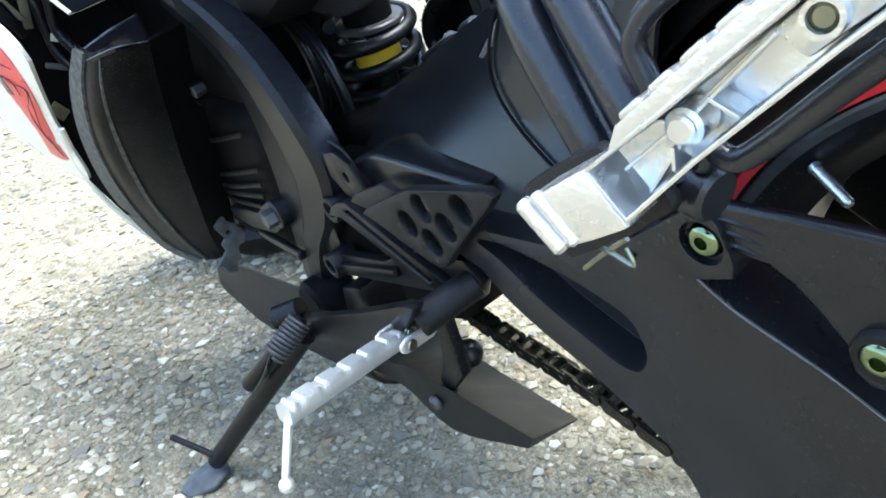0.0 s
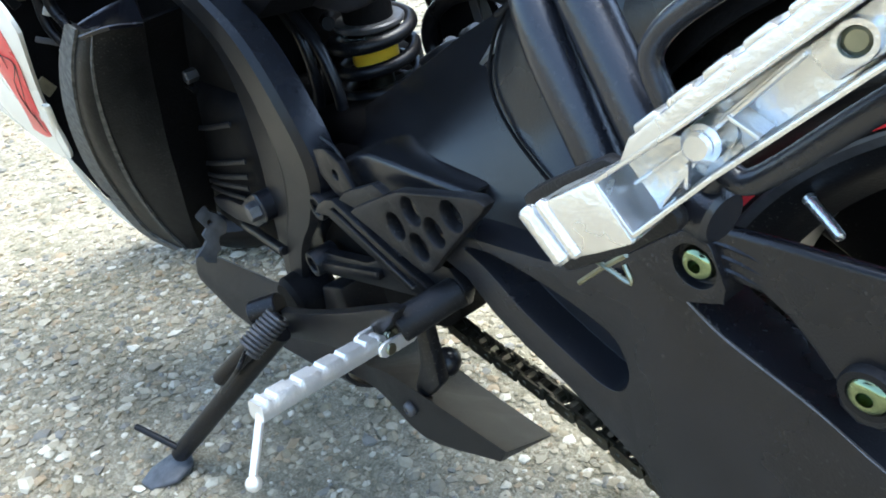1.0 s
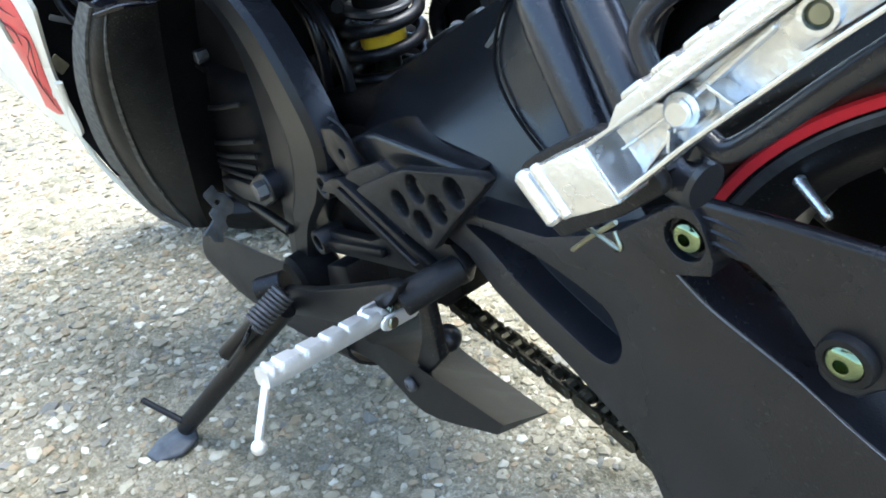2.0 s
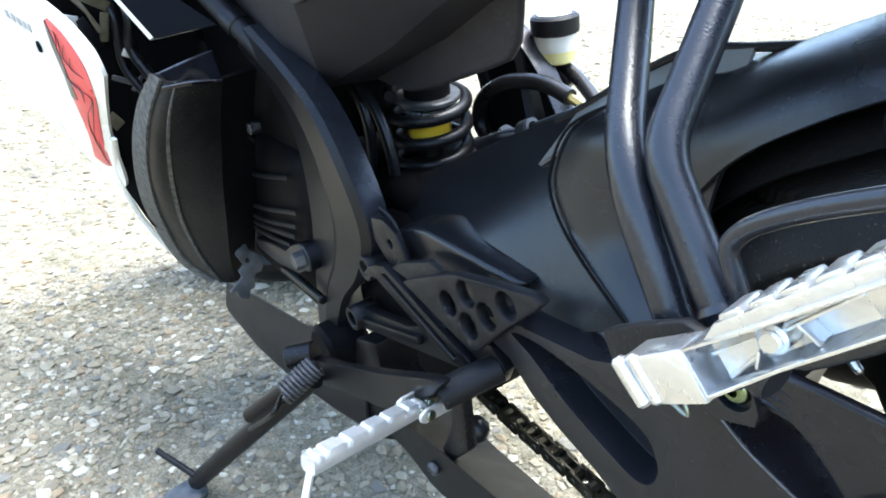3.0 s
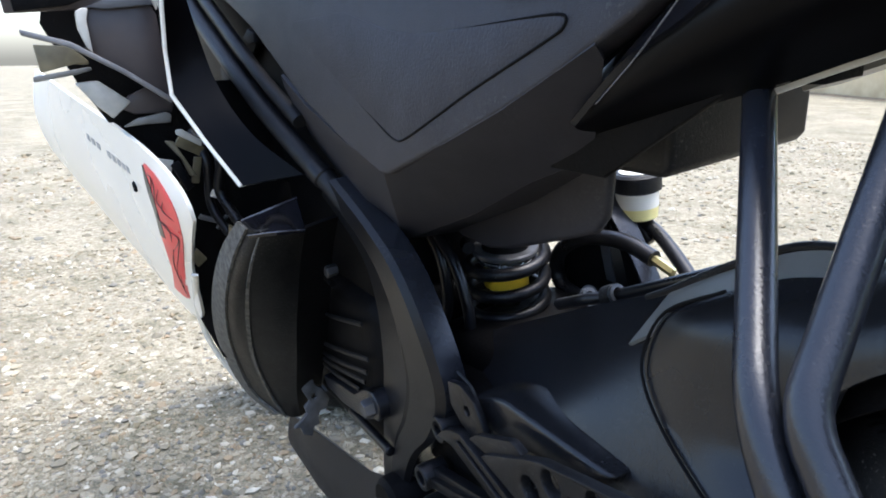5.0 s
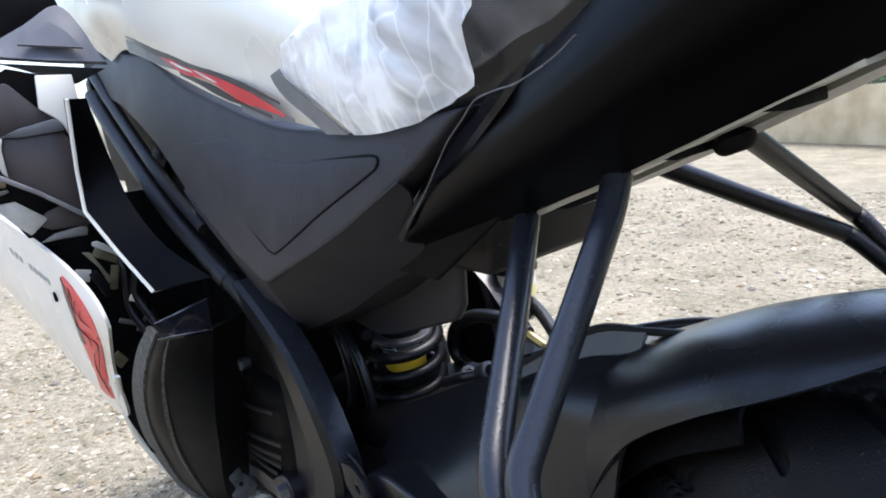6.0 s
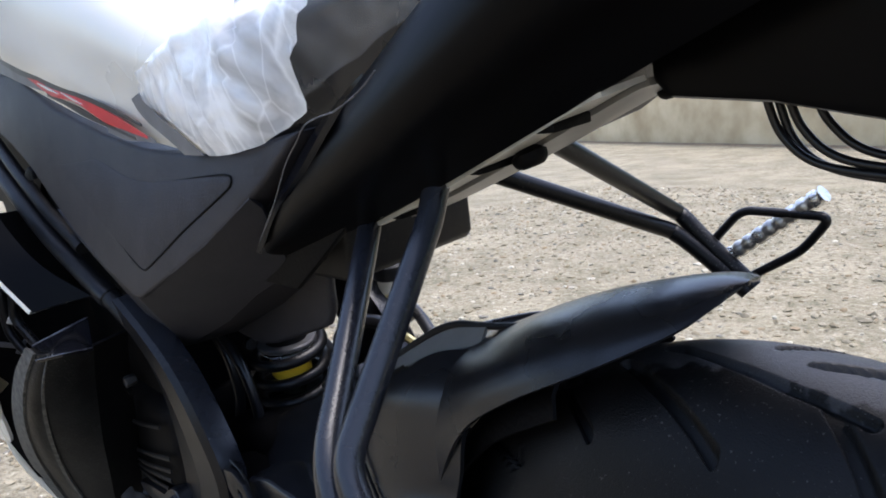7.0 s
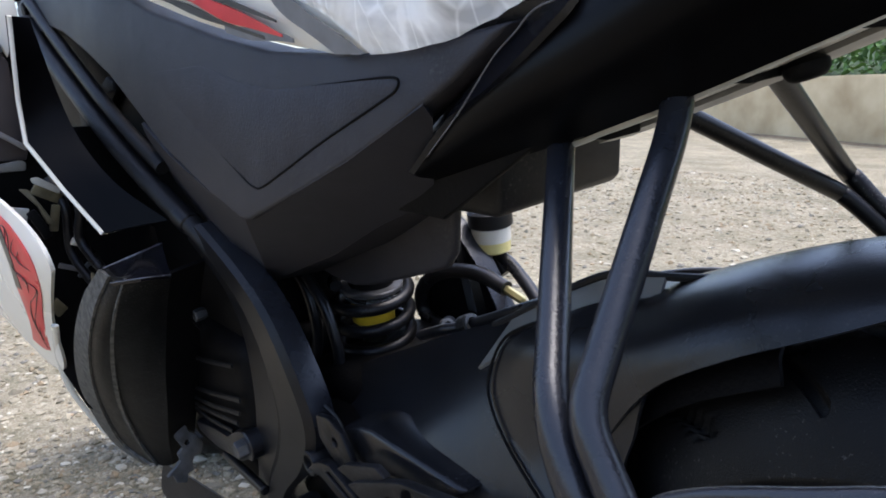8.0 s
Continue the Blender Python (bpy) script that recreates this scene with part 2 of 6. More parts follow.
def loft(rings, cap=True, n=0):
    """A skin over rings of equal count."""
    bm = bmesh.new()
    if n:
        cols = [spline([r[i] for r in rings], n) for i in range(len(rings[0]))]
        rings = [[c[k] for c in cols] for k in range(len(cols[0]))]
    V = [[bm.verts.new(p) for p in r] for r in rings]
    k = len(V[0])
    for a, b in zip(V, V[1:]):
        for j in range(k):
            bm.faces.new((a[j], a[(j + 1) % k], b[(j + 1) % k], b[j]))
    if cap:
        bm.faces.new(V[0])
        bm.faces.new(V[-1])
    return bm


def block(x0, x1, y0, y1, z0, z1, w=0.004, segs=2):
    bm = bmesh.new()
    bmesh.ops.create_cube(bm, size=1)
    for v in bm.verts:
        v.co = ((x0 + x1) / 2 + v.co.x * (x1 - x0), (y0 + y1) / 2 + v.co.y * (y1 - y0), (z0 + z1) / 2 + v.co.z * (z1 - z0))
    bevel(bm, w, segs)
    return bm


def empty(name, parent=None):
    ob = new(name)
    ob.parent = parent
    return ob


# ================= ground and wall =================
GROUND = mat("exposed_aggregate_concrete", (0.34, 0.31, 0.25), 0.85, vary=0.25, scale=3.0)


def dirt_over(m, tone, strength, colour):
    """Dark mossy dirt lying in ragged patches over a tone."""
    t = m.node_tree
    co = t.nodes.new("ShaderNodeTexCoord")
    fac = None
    for scale, detail, lo, hi in ((3.2, 8, 0.44, 0.62), (26, 6, 0.36, 0.60)):
        n = t.nodes.new("ShaderNodeTexNoise")
        n.inputs["Scale"].default_value, n.inputs["Detail"].default_value, n.inputs["Roughness"].default_value = scale, detail, 0.65
        t.links.new(co.outputs["Object"], n.inputs["Vector"])
        r = t.nodes.new("ShaderNodeMapRange")
        r.inputs["From Min"].default_value, r.inputs["From Max"].default_value = lo, hi
        t.links.new(n.outputs["Fac"], r.inputs["Value"])
        if fac is None:
            fac = r.outputs[0]
        else:
            k = t.nodes.new("ShaderNodeMath")
            k.operation = "MULTIPLY"
            t.links.new(fac, k.inputs[0])
            t.links.new(r.outputs[0], k.inputs[1])
            fac = k.outputs[0]
    amount = t.nodes.new("ShaderNodeMath")
    amount.operation = "MULTIPLY"
    amount.inputs[1].default_value = strength
    t.links.new(fac, amount.inputs[0])
    mix = t.nodes.new("ShaderNodeMix")
    mix.data_type = "RGBA"
    t.links.new(amount.outputs[0], mix.inputs[0])
    t.links.new(tone, mix.inputs[6])
    mix.inputs[7].default_value = (*colour, 1)
    return mix.outputs[2]


def ground_material(m):
    t = m.node_tree
    b = t.nodes["Principled BSDF"]
    co = t.nodes.new("ShaderNodeTexCoord")
    def noise_at(scale, detail, rough=0.6):
        n = t.nodes.new("ShaderNodeTexNoise")
        n.inputs["Scale"].default_value, n.inputs["Detail"].default_value, n.inputs["Roughness"].default_value = scale, detail, rough
        t.links.new(co.outputs["Object"], n.inputs["Vector"])
        return n
    grit = noise_at(260, 4, 0.7)
    blot = noise_at(34, 5, 0.65)
    broad = noise_at(1.3, 9, 0.65)
    chips = t.nodes.new("ShaderNodeTexVoronoi")
    chips.inputs["Scale"].default_value = 170
    t.links.new(co.outputs["Object"], chips.inputs["Vector"])
    total = t.nodes.new("ShaderNodeMath")
    total.operation = "MULTIPLY_ADD"
    total.inputs[1].default_value = 0.55
    t.links.new(grit.outputs["Fac"], total.inputs[0])
    half = t.nodes.new("ShaderNodeMath")
    half.operation = "MULTIPLY"
    half.inputs[1].default_value = 0.45
    t.links.new(blot.outputs["Fac"], half.inputs[0])
    t.links.new(half.outputs[0], total.inputs[2])
    ramp = t.nodes.new("ShaderNodeValToRGB")
    cr = ramp.color_ramp
    cr.elements[0].position, cr.elements[0].color = 0.33, (0.085, 0.072, 0.045, 1)
    cr.elements[1].position, cr.elements[1].color = 0.68, (0.44, 0.41, 0.32, 1)
    e = cr.elements.new(0.5)
    e.color = (0.255, 0.226, 0.158, 1)
    t.links.new(total.outputs[0], ramp.inputs[0])
    speck = t.nodes.new("ShaderNodeMapRange")
    speck.inputs["From Min"].default_value, speck.inputs["From Max"].default_value = 0.0, 1.0
    speck.inputs["To Min"].default_value, speck.inputs["To Max"].default_value = 0.72, 1.32
    t.links.new(chips.outputs["Color"], speck.inputs["Value"])
    big = t.nodes.new("ShaderNodeMapRange")
    big.inputs["From Min"].default_value, big.inputs["From Max"].default_value = 0.3, 0.7
    big.inputs["To Min"].default_value, big.inputs["To Max"].default_value = 0.74, 1.14
    t.links.new(broad.outputs["Fac"], big.inputs["Value"])
    mul = t.nodes.new("ShaderNodeMath")
    mul.operation = "MULTIPLY"
    t.links.new(big.outputs[0], mul.inputs[0])
    t.links.new(speck.outputs[0], mul.inputs[1])
    mix = t.nodes.new("ShaderNodeVectorMath")
    mix.operation = "SCALE"
    t.links.new(ramp.outputs[0], mix.inputs[0])
    t.links.new(mul.outputs[0], mix.inputs["Scale"])
    t.links.new(dirt_over(m, mix.outputs[0], 0.62, (0.060, 0.055, 0.026)), b.inputs["Base Color"])
    b.inputs["Specular IOR Level"].default_value = 0.2
    bp = t.nodes.new("ShaderNodeBump")
    bp.inputs["Strength"].default_value = 1.0
    bp.inputs["Distance"].default_value = 0.008
    t.links.new(total.outputs[0], bp.inputs["Height"])
    t.links.new(bp.outputs[0], b.inputs["Normal"])


ground_material(GROUND)


def stone_material():
    m = mat("pebble_stone", (0.4, 0.37, 0.32), 0.85, vary=0.2, scale=60, bump=0.5, bscale=400, spec=0.15)
    t = m.node_tree
    b = t.nodes["Principled BSDF"]
    g = t.nodes.new("ShaderNodeNewGeometry")
    ramp = t.nodes.new("ShaderNodeValToRGB")
    cr = ramp.color_ramp
    cr.interpolation = "CONSTANT"
    cr.elements[0].position, cr.elements[0].color = 0.0, (0.24, 0.205, 0.140, 1)
    cr.elements[1].position, cr.elements[1].color = 0.96, (0.52, 0.485, 0.39, 1)
    for p, c in ((0.2, (0.295, 0.262, 0.188, 1)), (0.42, (0.20, 0.178, 0.132, 1)), (0.56, (0.33, 0.295, 0.215, 1)), (0.70, (0.27, 0.212, 0.138, 1)), (0.79, (0.170, 0.160, 0.138, 1)), (0.87, (0.39, 0.36, 0.28, 1))):
        e = cr.elements.new(p)
        e.color = c
    t.links.new(g.outputs["Random Per Island"], ramp.inputs[0])
    t.links.new(dirt_over(m, ramp.outputs[0], 0.45, (0.10, 0.09, 0.05)), b.inputs["Base Color"])
    return m


STONE = stone_material()


def mesh_object(name, verts, faces, material, parent=None, smooth=True):
    me = bpy.data.meshes.new(name)
    me.from_pydata(verts, [], faces)
    me.materials.append(material)
    if smooth:
        me.polygons.foreach_set("use_smooth", [True] * len(me.polygons))
    ob = new(name, me)
    ob.parent = parent
    return ob


def build_ground():
    rng = np.random.default_rng(4)
    n = 60
    xs = np.sign(np.linspace(-1, 1, n)) * np.abs(np.linspace(-1, 1, n)) ** 2.5 * 120
    V = [(float(x), float(y), 0.0) for y in xs for x in xs]
    F = [(j * n + i, j * n + i + 1, (j + 1) * n + i + 1, (j + 1) * n + i) for j in range(n - 1) for i in range(n - 1)]
    g = mesh_object("ground", V, F, GROUND)
    tagged(g, "weathered beige concrete yard with exposed gravel aggregate", "ground", kind="structure")


def build_pebbles():
    """Loose and half-sunk stones, denser round the motorcycle."""
    rng = np.random.default_rng(7)
    base = bmesh.new()
    bmesh.ops.create_icosphere(base, subdivisions=1, radius=1)
    bv = np.array([v.co[:] for v in base.verts])
    base.verts.index_update()
    bf = np.array([[v.index for v in f.verts] for f in base.faces])
    base.free()
    zones = [(-1.7, 0.2, -1.1, 0.6, 30000, 0.0040), (-3.2, -0.9, -1.6, 1.2, 15000, 0.0055), (-4.5, 0.5, 0.6, 5.5, 12000, 0.008), (-7, -3, -2.5, 2.0, 3500, 0.010)]
    VV, FF, k = [], [], 0
    for x0, x1, y0, y1, count, size in zones:
        p = rng.random((count, 2)) * (x1 - x0, y1 - y0) + (x0, y0)
        r = size * np.exp(rng.normal(0, 0.5, count)).clip(0.4, 2.6)
        sc = 0.65 + 0.6 * rng.random((count, 3))
        sc[:, 2] *= 0.62
        a = rng.random(count) * 6.28
        jit = 1 + 0.24 * rng.normal(size=(count, len(bv), 1)).clip(-1.6, 1.6)
        v = bv[None] * sc[:, None] * jit * r[:, None, None]
        c, s = np.cos(a)[:, None], np.sin(a)[:, None]
        out = np.stack([v[..., 0] * c - v[..., 1] * s + p[:, :1], v[..., 0] * s + v[..., 1] * c + p[:, 1:], v[..., 2] + (r * 0.04)[:, None]], -1)
        VV.append(out.reshape(-1, 3))
        FF.append((bf[None] + (np.arange(count) * len(bv))[:, None, None] + k).reshape(-1, 3))
        k += count * len(bv)
    ob = mesh_object("pebbles", np.concatenate(VV).tolist(), np.concatenate(FF).tolist(), STONE, smooth=False)
    tagged(ob, "small grey, brown and white pebbles set in the concrete", "pebbles", kind="stuff")


build_ground()
build_pebbles()

WALL_A, WALL_D = Vector((-3.3, 9.3, 0)), Vector((-0.9, 0.44, 0)).normalized()


def build_wall():
    n = Vector((-WALL_D.y, WALL_D.x, 0))
    if n.y < 0:
        n = -n
    bm = bmesh.new()
    L0, L1 = -16, 24
    ring = []
    for s in np.linspace(L0, L1, 60):
        o = WALL_A + WALL_D * float(s)
        w = 0.012 * noise.noise((s * 0.7, 0, 0))
        ring.append([bm.verts.new(o + n * d + Vector((0, 0, z + w))) for d, z in ((0, -0.1), (0.012, 0.86), (0.03, 0.885), (0.28, 0.885), (0.3, 0.86), (0.3, -0.1))])
    for a, b in zip(ring, ring[1:]):
        for j in range(5):
            bm.faces.new((a[j], a[j + 1], b[j + 1], b[j]))
    w = part("wall_garden", bm, CONCRETE)
    tagged(w, "low weathered concrete retaining wall at the yard's edge", "wall", kind="structure")
    bm = bmesh.new()
    rows = []
    for s in np.linspace(L0, L1, 80):
        o = WALL_A + WALL_D * float(s)
        rows.append([bm.verts.new(o - n * (0.02 + 0.05 * j + 0.05 * noise.noise((s, j, 1))) + Vector((0, 0, (0.03, 0.014, 0.003)[j]))) for j in range(3)])
    for a, b in zip(rows, rows[1:]):
        for j in range(2):
            bm.faces.new((a[j], a[j + 1], b[j + 1], b[j]))
    d = part("kerb", bm, mat("dirt_line", (0.14, 0.11, 0.07), 0.95, vary=0.4, scale=14, bump=0.6, bscale=60))
    tagged(d, "line of dark dirt along the foot of the wall", "dirt", kind="structure")
    return n


WALL_N = build_wall()


def leaf_material():
    m = mat("green_leaf", (0.05, 0.12, 0.025), 0.5, vary=0.3, scale=20)
    t = m.node_tree
    b = t.nodes["Principled BSDF"]
    g = t.nodes.new("ShaderNodeNewGeometry")
    ramp = t.nodes.new("ShaderNodeValToRGB")
    ramp.color_ramp.elements[0].color = (0.03, 0.085, 0.018, 1)
    ramp.color_ramp.elements[1].color = (0.12, 0.25, 0.05, 1)
    t.links.new(g.outputs["Random Per Island"], ramp.inputs[0])
    t.links.new(ramp.outputs[0], b.inputs["Base Color"])
    b.inputs["Transmission Weight"].default_value = 0.0
    return m


LEAF = leaf_material()


def build_shrubs():
    """A bank of leafy ground cover behind the wall."""
    rng = np.random.default_rng(12)
    V, F = [], []
    for s0 in np.arange(-14, 20, 0.5):
        h = 0.55 + 0.5 * rng.random()
        cx = float(s0 + rng.normal(0, 0.15))
        for _ in range(260):
            u = rng.normal(0, 0.35)
            dpt = 0.1 + abs(rng.normal(0, 0.4))
            z = 0.8 + h * (rng.random() ** 0.8) * math.exp(-u * u) + 0.4 * dpt
            if dpt < 0.3 and rng.random() < 0.25:
                z -= 0.12
            p = WALL_A + WALL_D * (cx + u) + WALL_N * dpt + Vector((0, 0, z))
            r = 0.035 + 0.04 * rng.random()
            q = Euler((rng.normal(0, 0.7), rng.normal(0, 0.7), rng.random() * 6.28)).to_matrix()
            k = len(V)
            for a, b, c in ((-1, 0, 0), (-0.3, 0.55, 0.12), (0.5, 0.45, 0.1), (1.1, 0, -0.15), (0.5, -0.45, 0.1), (-0.3, -0.55, 0.12)):
                V.append(tuple(p + q @ Vector((a * r, b * r, c * r))))
            F += [(k, k + 1, k + 2, k + 3), (k, k + 3, k + 4, k + 5)]
    ob = mesh_object("ground_cover", V, F, LEAF)
    tagged(ob, "dense bright green leafy ground cover growing over the wall", "plants", kind="stuff")
    n = 40
    bm = bmesh.new()
    prev = None
    for s in np.linspace(-16, 24, n):
        o = WALL_A + WALL_D * float(s)
        row = [bm.verts.new(o + WALL_N * d + Vector((0, 0, z))) for d, z in ((0.25, 0.8), (1.2, 1.1), (3.5, 2.6), (6, 4.0))]
        if prev:
            for j in range(3):
                bm.faces.new((prev[j], prev[j + 1], row[j + 1], row[j]))
        prev = row
    b = part("backdrop_bank", bm, mat("dark_planted_bank", (0.03, 0.06, 0.02), 0.9, vary=0.5, scale=6, bump=0.6, bscale=20))
    tagged(b, "dark planted earth bank behind the low wall", "bank", kind="structure")


build_shrubs()


def build_unseen_wall():
    """Unseen low wall, added to close the yard behind the camera and pass skylight."""
    bm = block(-12, 12, -6.4, -6.1, -0.05, 1.0, 0.02)
    w = part("wall_unseen", bm, CONCRETE)
    tagged(w, "unseen low weathered concrete wall added behind the camera", "wall", kind="structure")


build_unseen_wall()

# ================= motorcycle =================
bike = new("motorcycle")
bike.matrix_world = pose(0, 0, 0, 7, 0, 0)
tagged(bike, "black and white sports motorcycle leaning on its side stand", "motorcycle")

# ---- rear wheel ----
WC = Vector((0.036, 0, 0.347))
RC = Vector((0.043, 0, 0.351))
TR = 0.321


def groove_depth(s, y, period):
    """Depth of the tread at a place on the unrolled tyre."""
    best = 1.0
    for mirror, shift in ((1, 0), (-1, period / 2)):
        yy = y * mirror
        if yy > 0.004:
            continue
        for off in (-period, 0):
            ss = (s + shift) % period + off
            for ax, ay, bx, by in ((-0.024, -0.014, 0.013, -0.036), (0.013, -0.036, 0.042, -0.051), (0.042, -0.051, 0.062, -0.061), (0.001, 0.002, 0.017, -0.003), (0.017, -0.003, 0.054, -0.016), (0.054, -0.016, 0.088, -0.025), (0.088, -0.025, 0.132, -0.031), (0.113, -0.031, 0.126, -0.041), (0.126, -0.041, 0.148, -0.058)):
                dx, dy = bx - ax, by - ay
                if ss < ax - 0.006 or ss > bx + 0.006:
                    continue
                t = max(0, min(1, ((ss - ax) * dx + (yy - ay) * dy) / (dx * dx + dy * dy)))
                best = min(best, math.hypot(ss - ax - dx * t, yy - ay - dy * t))
    return 0.006 * max(0, min(1, (0.0042 - best) / 0.0016))


def tyre_mesh(centre, radius, half, tread=True, segs=240):
    bm = bmesh.new()
    prof = []
    for i in range(181):
        y = -half + half * i / 144 if i < 144 else half * (i - 144) / 36
        k = abs(y) / half
        prof.append((y, radius - 0.062 * k ** 2.6 * (half / 0.078)))
    side = [(-0.64, -0.084), (-0.84, -0.077), (-1.0, -0.066)]
    full = [(half * a, radius + d) for a, d in side] + prof + [(-half * a, radius + d) for a, d in reversed(side)]
    period = 2 * math.pi * radius / 11
    rings = []
    turn = list(np.radians(np.linspace(-30, 24, 560))) + list(np.radians(np.linspace(24, 330, segs)[1:-1])) if tread else [2 * math.pi * j / segs for j in range(segs)]
    segs = len(turn)
    for a in turn:
        ring = []
        for y, r in full:
            rr = r
            if tread and abs(y) < half * 0.94 and r > radius - 0.07:
                rr -= groove_depth(a * radius + 0.08, y, period)
            ring.append(bm.verts.new(centre + Vector((math.sin(a) * rr, y, math.cos(a) * rr))))
        rings.append(ring)
    for j in range(segs):
        A, B = rings[j], rings[(j + 1) % segs]
        for i in range(len(full) - 1):
            bm.faces.new((A[i], A[i + 1], B[i + 1], B[i]))
    return bm


def build_rear_wheel():
    w = empty("rear_wheel", bike)
    part("tyre", tyre_mesh(WC, TR, 0.078), RUBBER, w, "black road tyre with angled tread grooves", 80)
    bm = bmesh.new()
    prof = [(-0.046, 0.2375), (-0.0495, 0.2335), (-0.044, 0.2135), (-0.034, 0.206), (-0.025, 0.196), (0.025, 0.196), (0.034, 0.206), (0.044, 0.212), (0.049, 0.222), (0.047, 0.232), (0.035, 0.222), (0.0, 0.214), (-0.035, 0.222)]
    lathe(bm, prof, RC, (0, 1, 0), 128, closed=True)
    part("rim", bm, SATIN, w, "black cast rim")
    part("rim_lip", lathe(bmesh.new(), [(-0.0495, 0.2285), (-0.0505, 0.2265), (-0.0485, 0.2215), (-0.0475, 0.2265)], RC, (0, 1, 0), 128, True), SPRING, w, "bare grey rim lip")
    bm = lathe(bmesh.new(), [(-0.0500, 0.2385), (-0.0540, 0.2360), (-0.0520, 0.2305), (-0.0470, 0.2330)], RC, (0, 1, 0), 128, closed=True)
    part("rim_stripe", bm, RED, w, "bright red stripe on the rim edge")
    for k in range(5):
        a = 2 * math.pi * k / 5 - 0.42
        for s in (-1, 1):
            b = a + s * 0.16
            p0 = RC + Vector((math.sin(a) * 0.055, -0.012, math.cos(a) * 0.055))
            p1 = RC + Vector((math.sin(b) * 0.198, -0.028, math.cos(b) * 0.198))
            part("spoke", tube([p0, (p0 + p1) / 2 + Vector((0, -0.004, 0)), p1], lambda t: 0.013 - 0.003 * t, 6, 10, flat=0.7), SATIN, w)
    part("hub", rod(RC + Vector((0, -0.07, 0)), RC + Vector((0, 0.07, 0)), 0.055, segs=32), SATIN, w)
    part("sprocket", lathe(bmesh.new(), [(-0.092, 0.04), (-0.092, 0.1), (-0.086, 0.1), (-0.086, 0.04)], RC, (0, 1, 0), 48, True), ENGINE, w)
    part("valve_stem", rod((-0.082, -0.057, 0.490), (-0.108, -0.045, 0.502), 0.0030, 0.0038, 14), ALU, w, "bright metal valve stem")
    # Unseen disc added so less bright ground shows between the spokes.
    part("added_disc", lathe(bmesh.new(), [(0.052, 0.05), (0.052, 0.115), (0.057, 0.115), (0.057, 0.05)], RC, (0, 1, 0), 48, True), SPRING, w, "unseen dark disc added behind the spokes")
    part("axle", rod(RC + Vector((0, -0.165, 0)), RC + Vector((0, 0.165, 0)), 0.011), STEEL, w)


build_rear_wheel()


def build_front_wheel():
    w = empty("front_wheel", bike)
    w.matrix_local = pose(-1.37, 0, 0, 0, 0, 35) @ pose(1.36, 0, 0)
    c = Vector((-1.36, 0, 0.31))
    part("tyre", tyre_mesh(c, 0.30, 0.06, False, 96), RUBBER, w)
    bm = lathe(bmesh.new(), [(-0.045, 0.2), (-0.04, 0.19), (0.04, 0.19), (0.045, 0.2)], c, (0, 1, 0), 64, True)
    part("rim", bm, SATIN, w)
    for k in range(5):
        a = 2 * math.pi * k / 5
        part("spoke", rod(c, c + Vector((math.sin(a) * 0.192, 0, math.cos(a) * 0.192)), 0.014, 0.011), SATIN, w)


build_front_wheel()

# ---- swingarm, chain ----


def bolt(p, r, parent, axis=(0, -1, 0), finish=None):
    """A button-head bolt with a socket."""
    p = Vector(p)
    bm = bmesh.new()
    prof = [(-0.006, r * 0.5), (-0.002, r), (0.0, r)]
    h = r * 0.55
    for i in range(1, 6):
        a = i / 6 * math.pi / 2
        prof.append((h * math.sin(a), r * (0.45 + 0.55 * math.cos(a))))
    prof += [(h, r * 0.44), (h * 0.95, r * 0.38), (-0.001, r * 0.36), (-0.001, 0.0004)]
    lathe(bm, prof, p, axis, 24)
    return part("bolt", bm, finish or ZINC, parent, "" if finish else "zinc-plated button-head bolt")


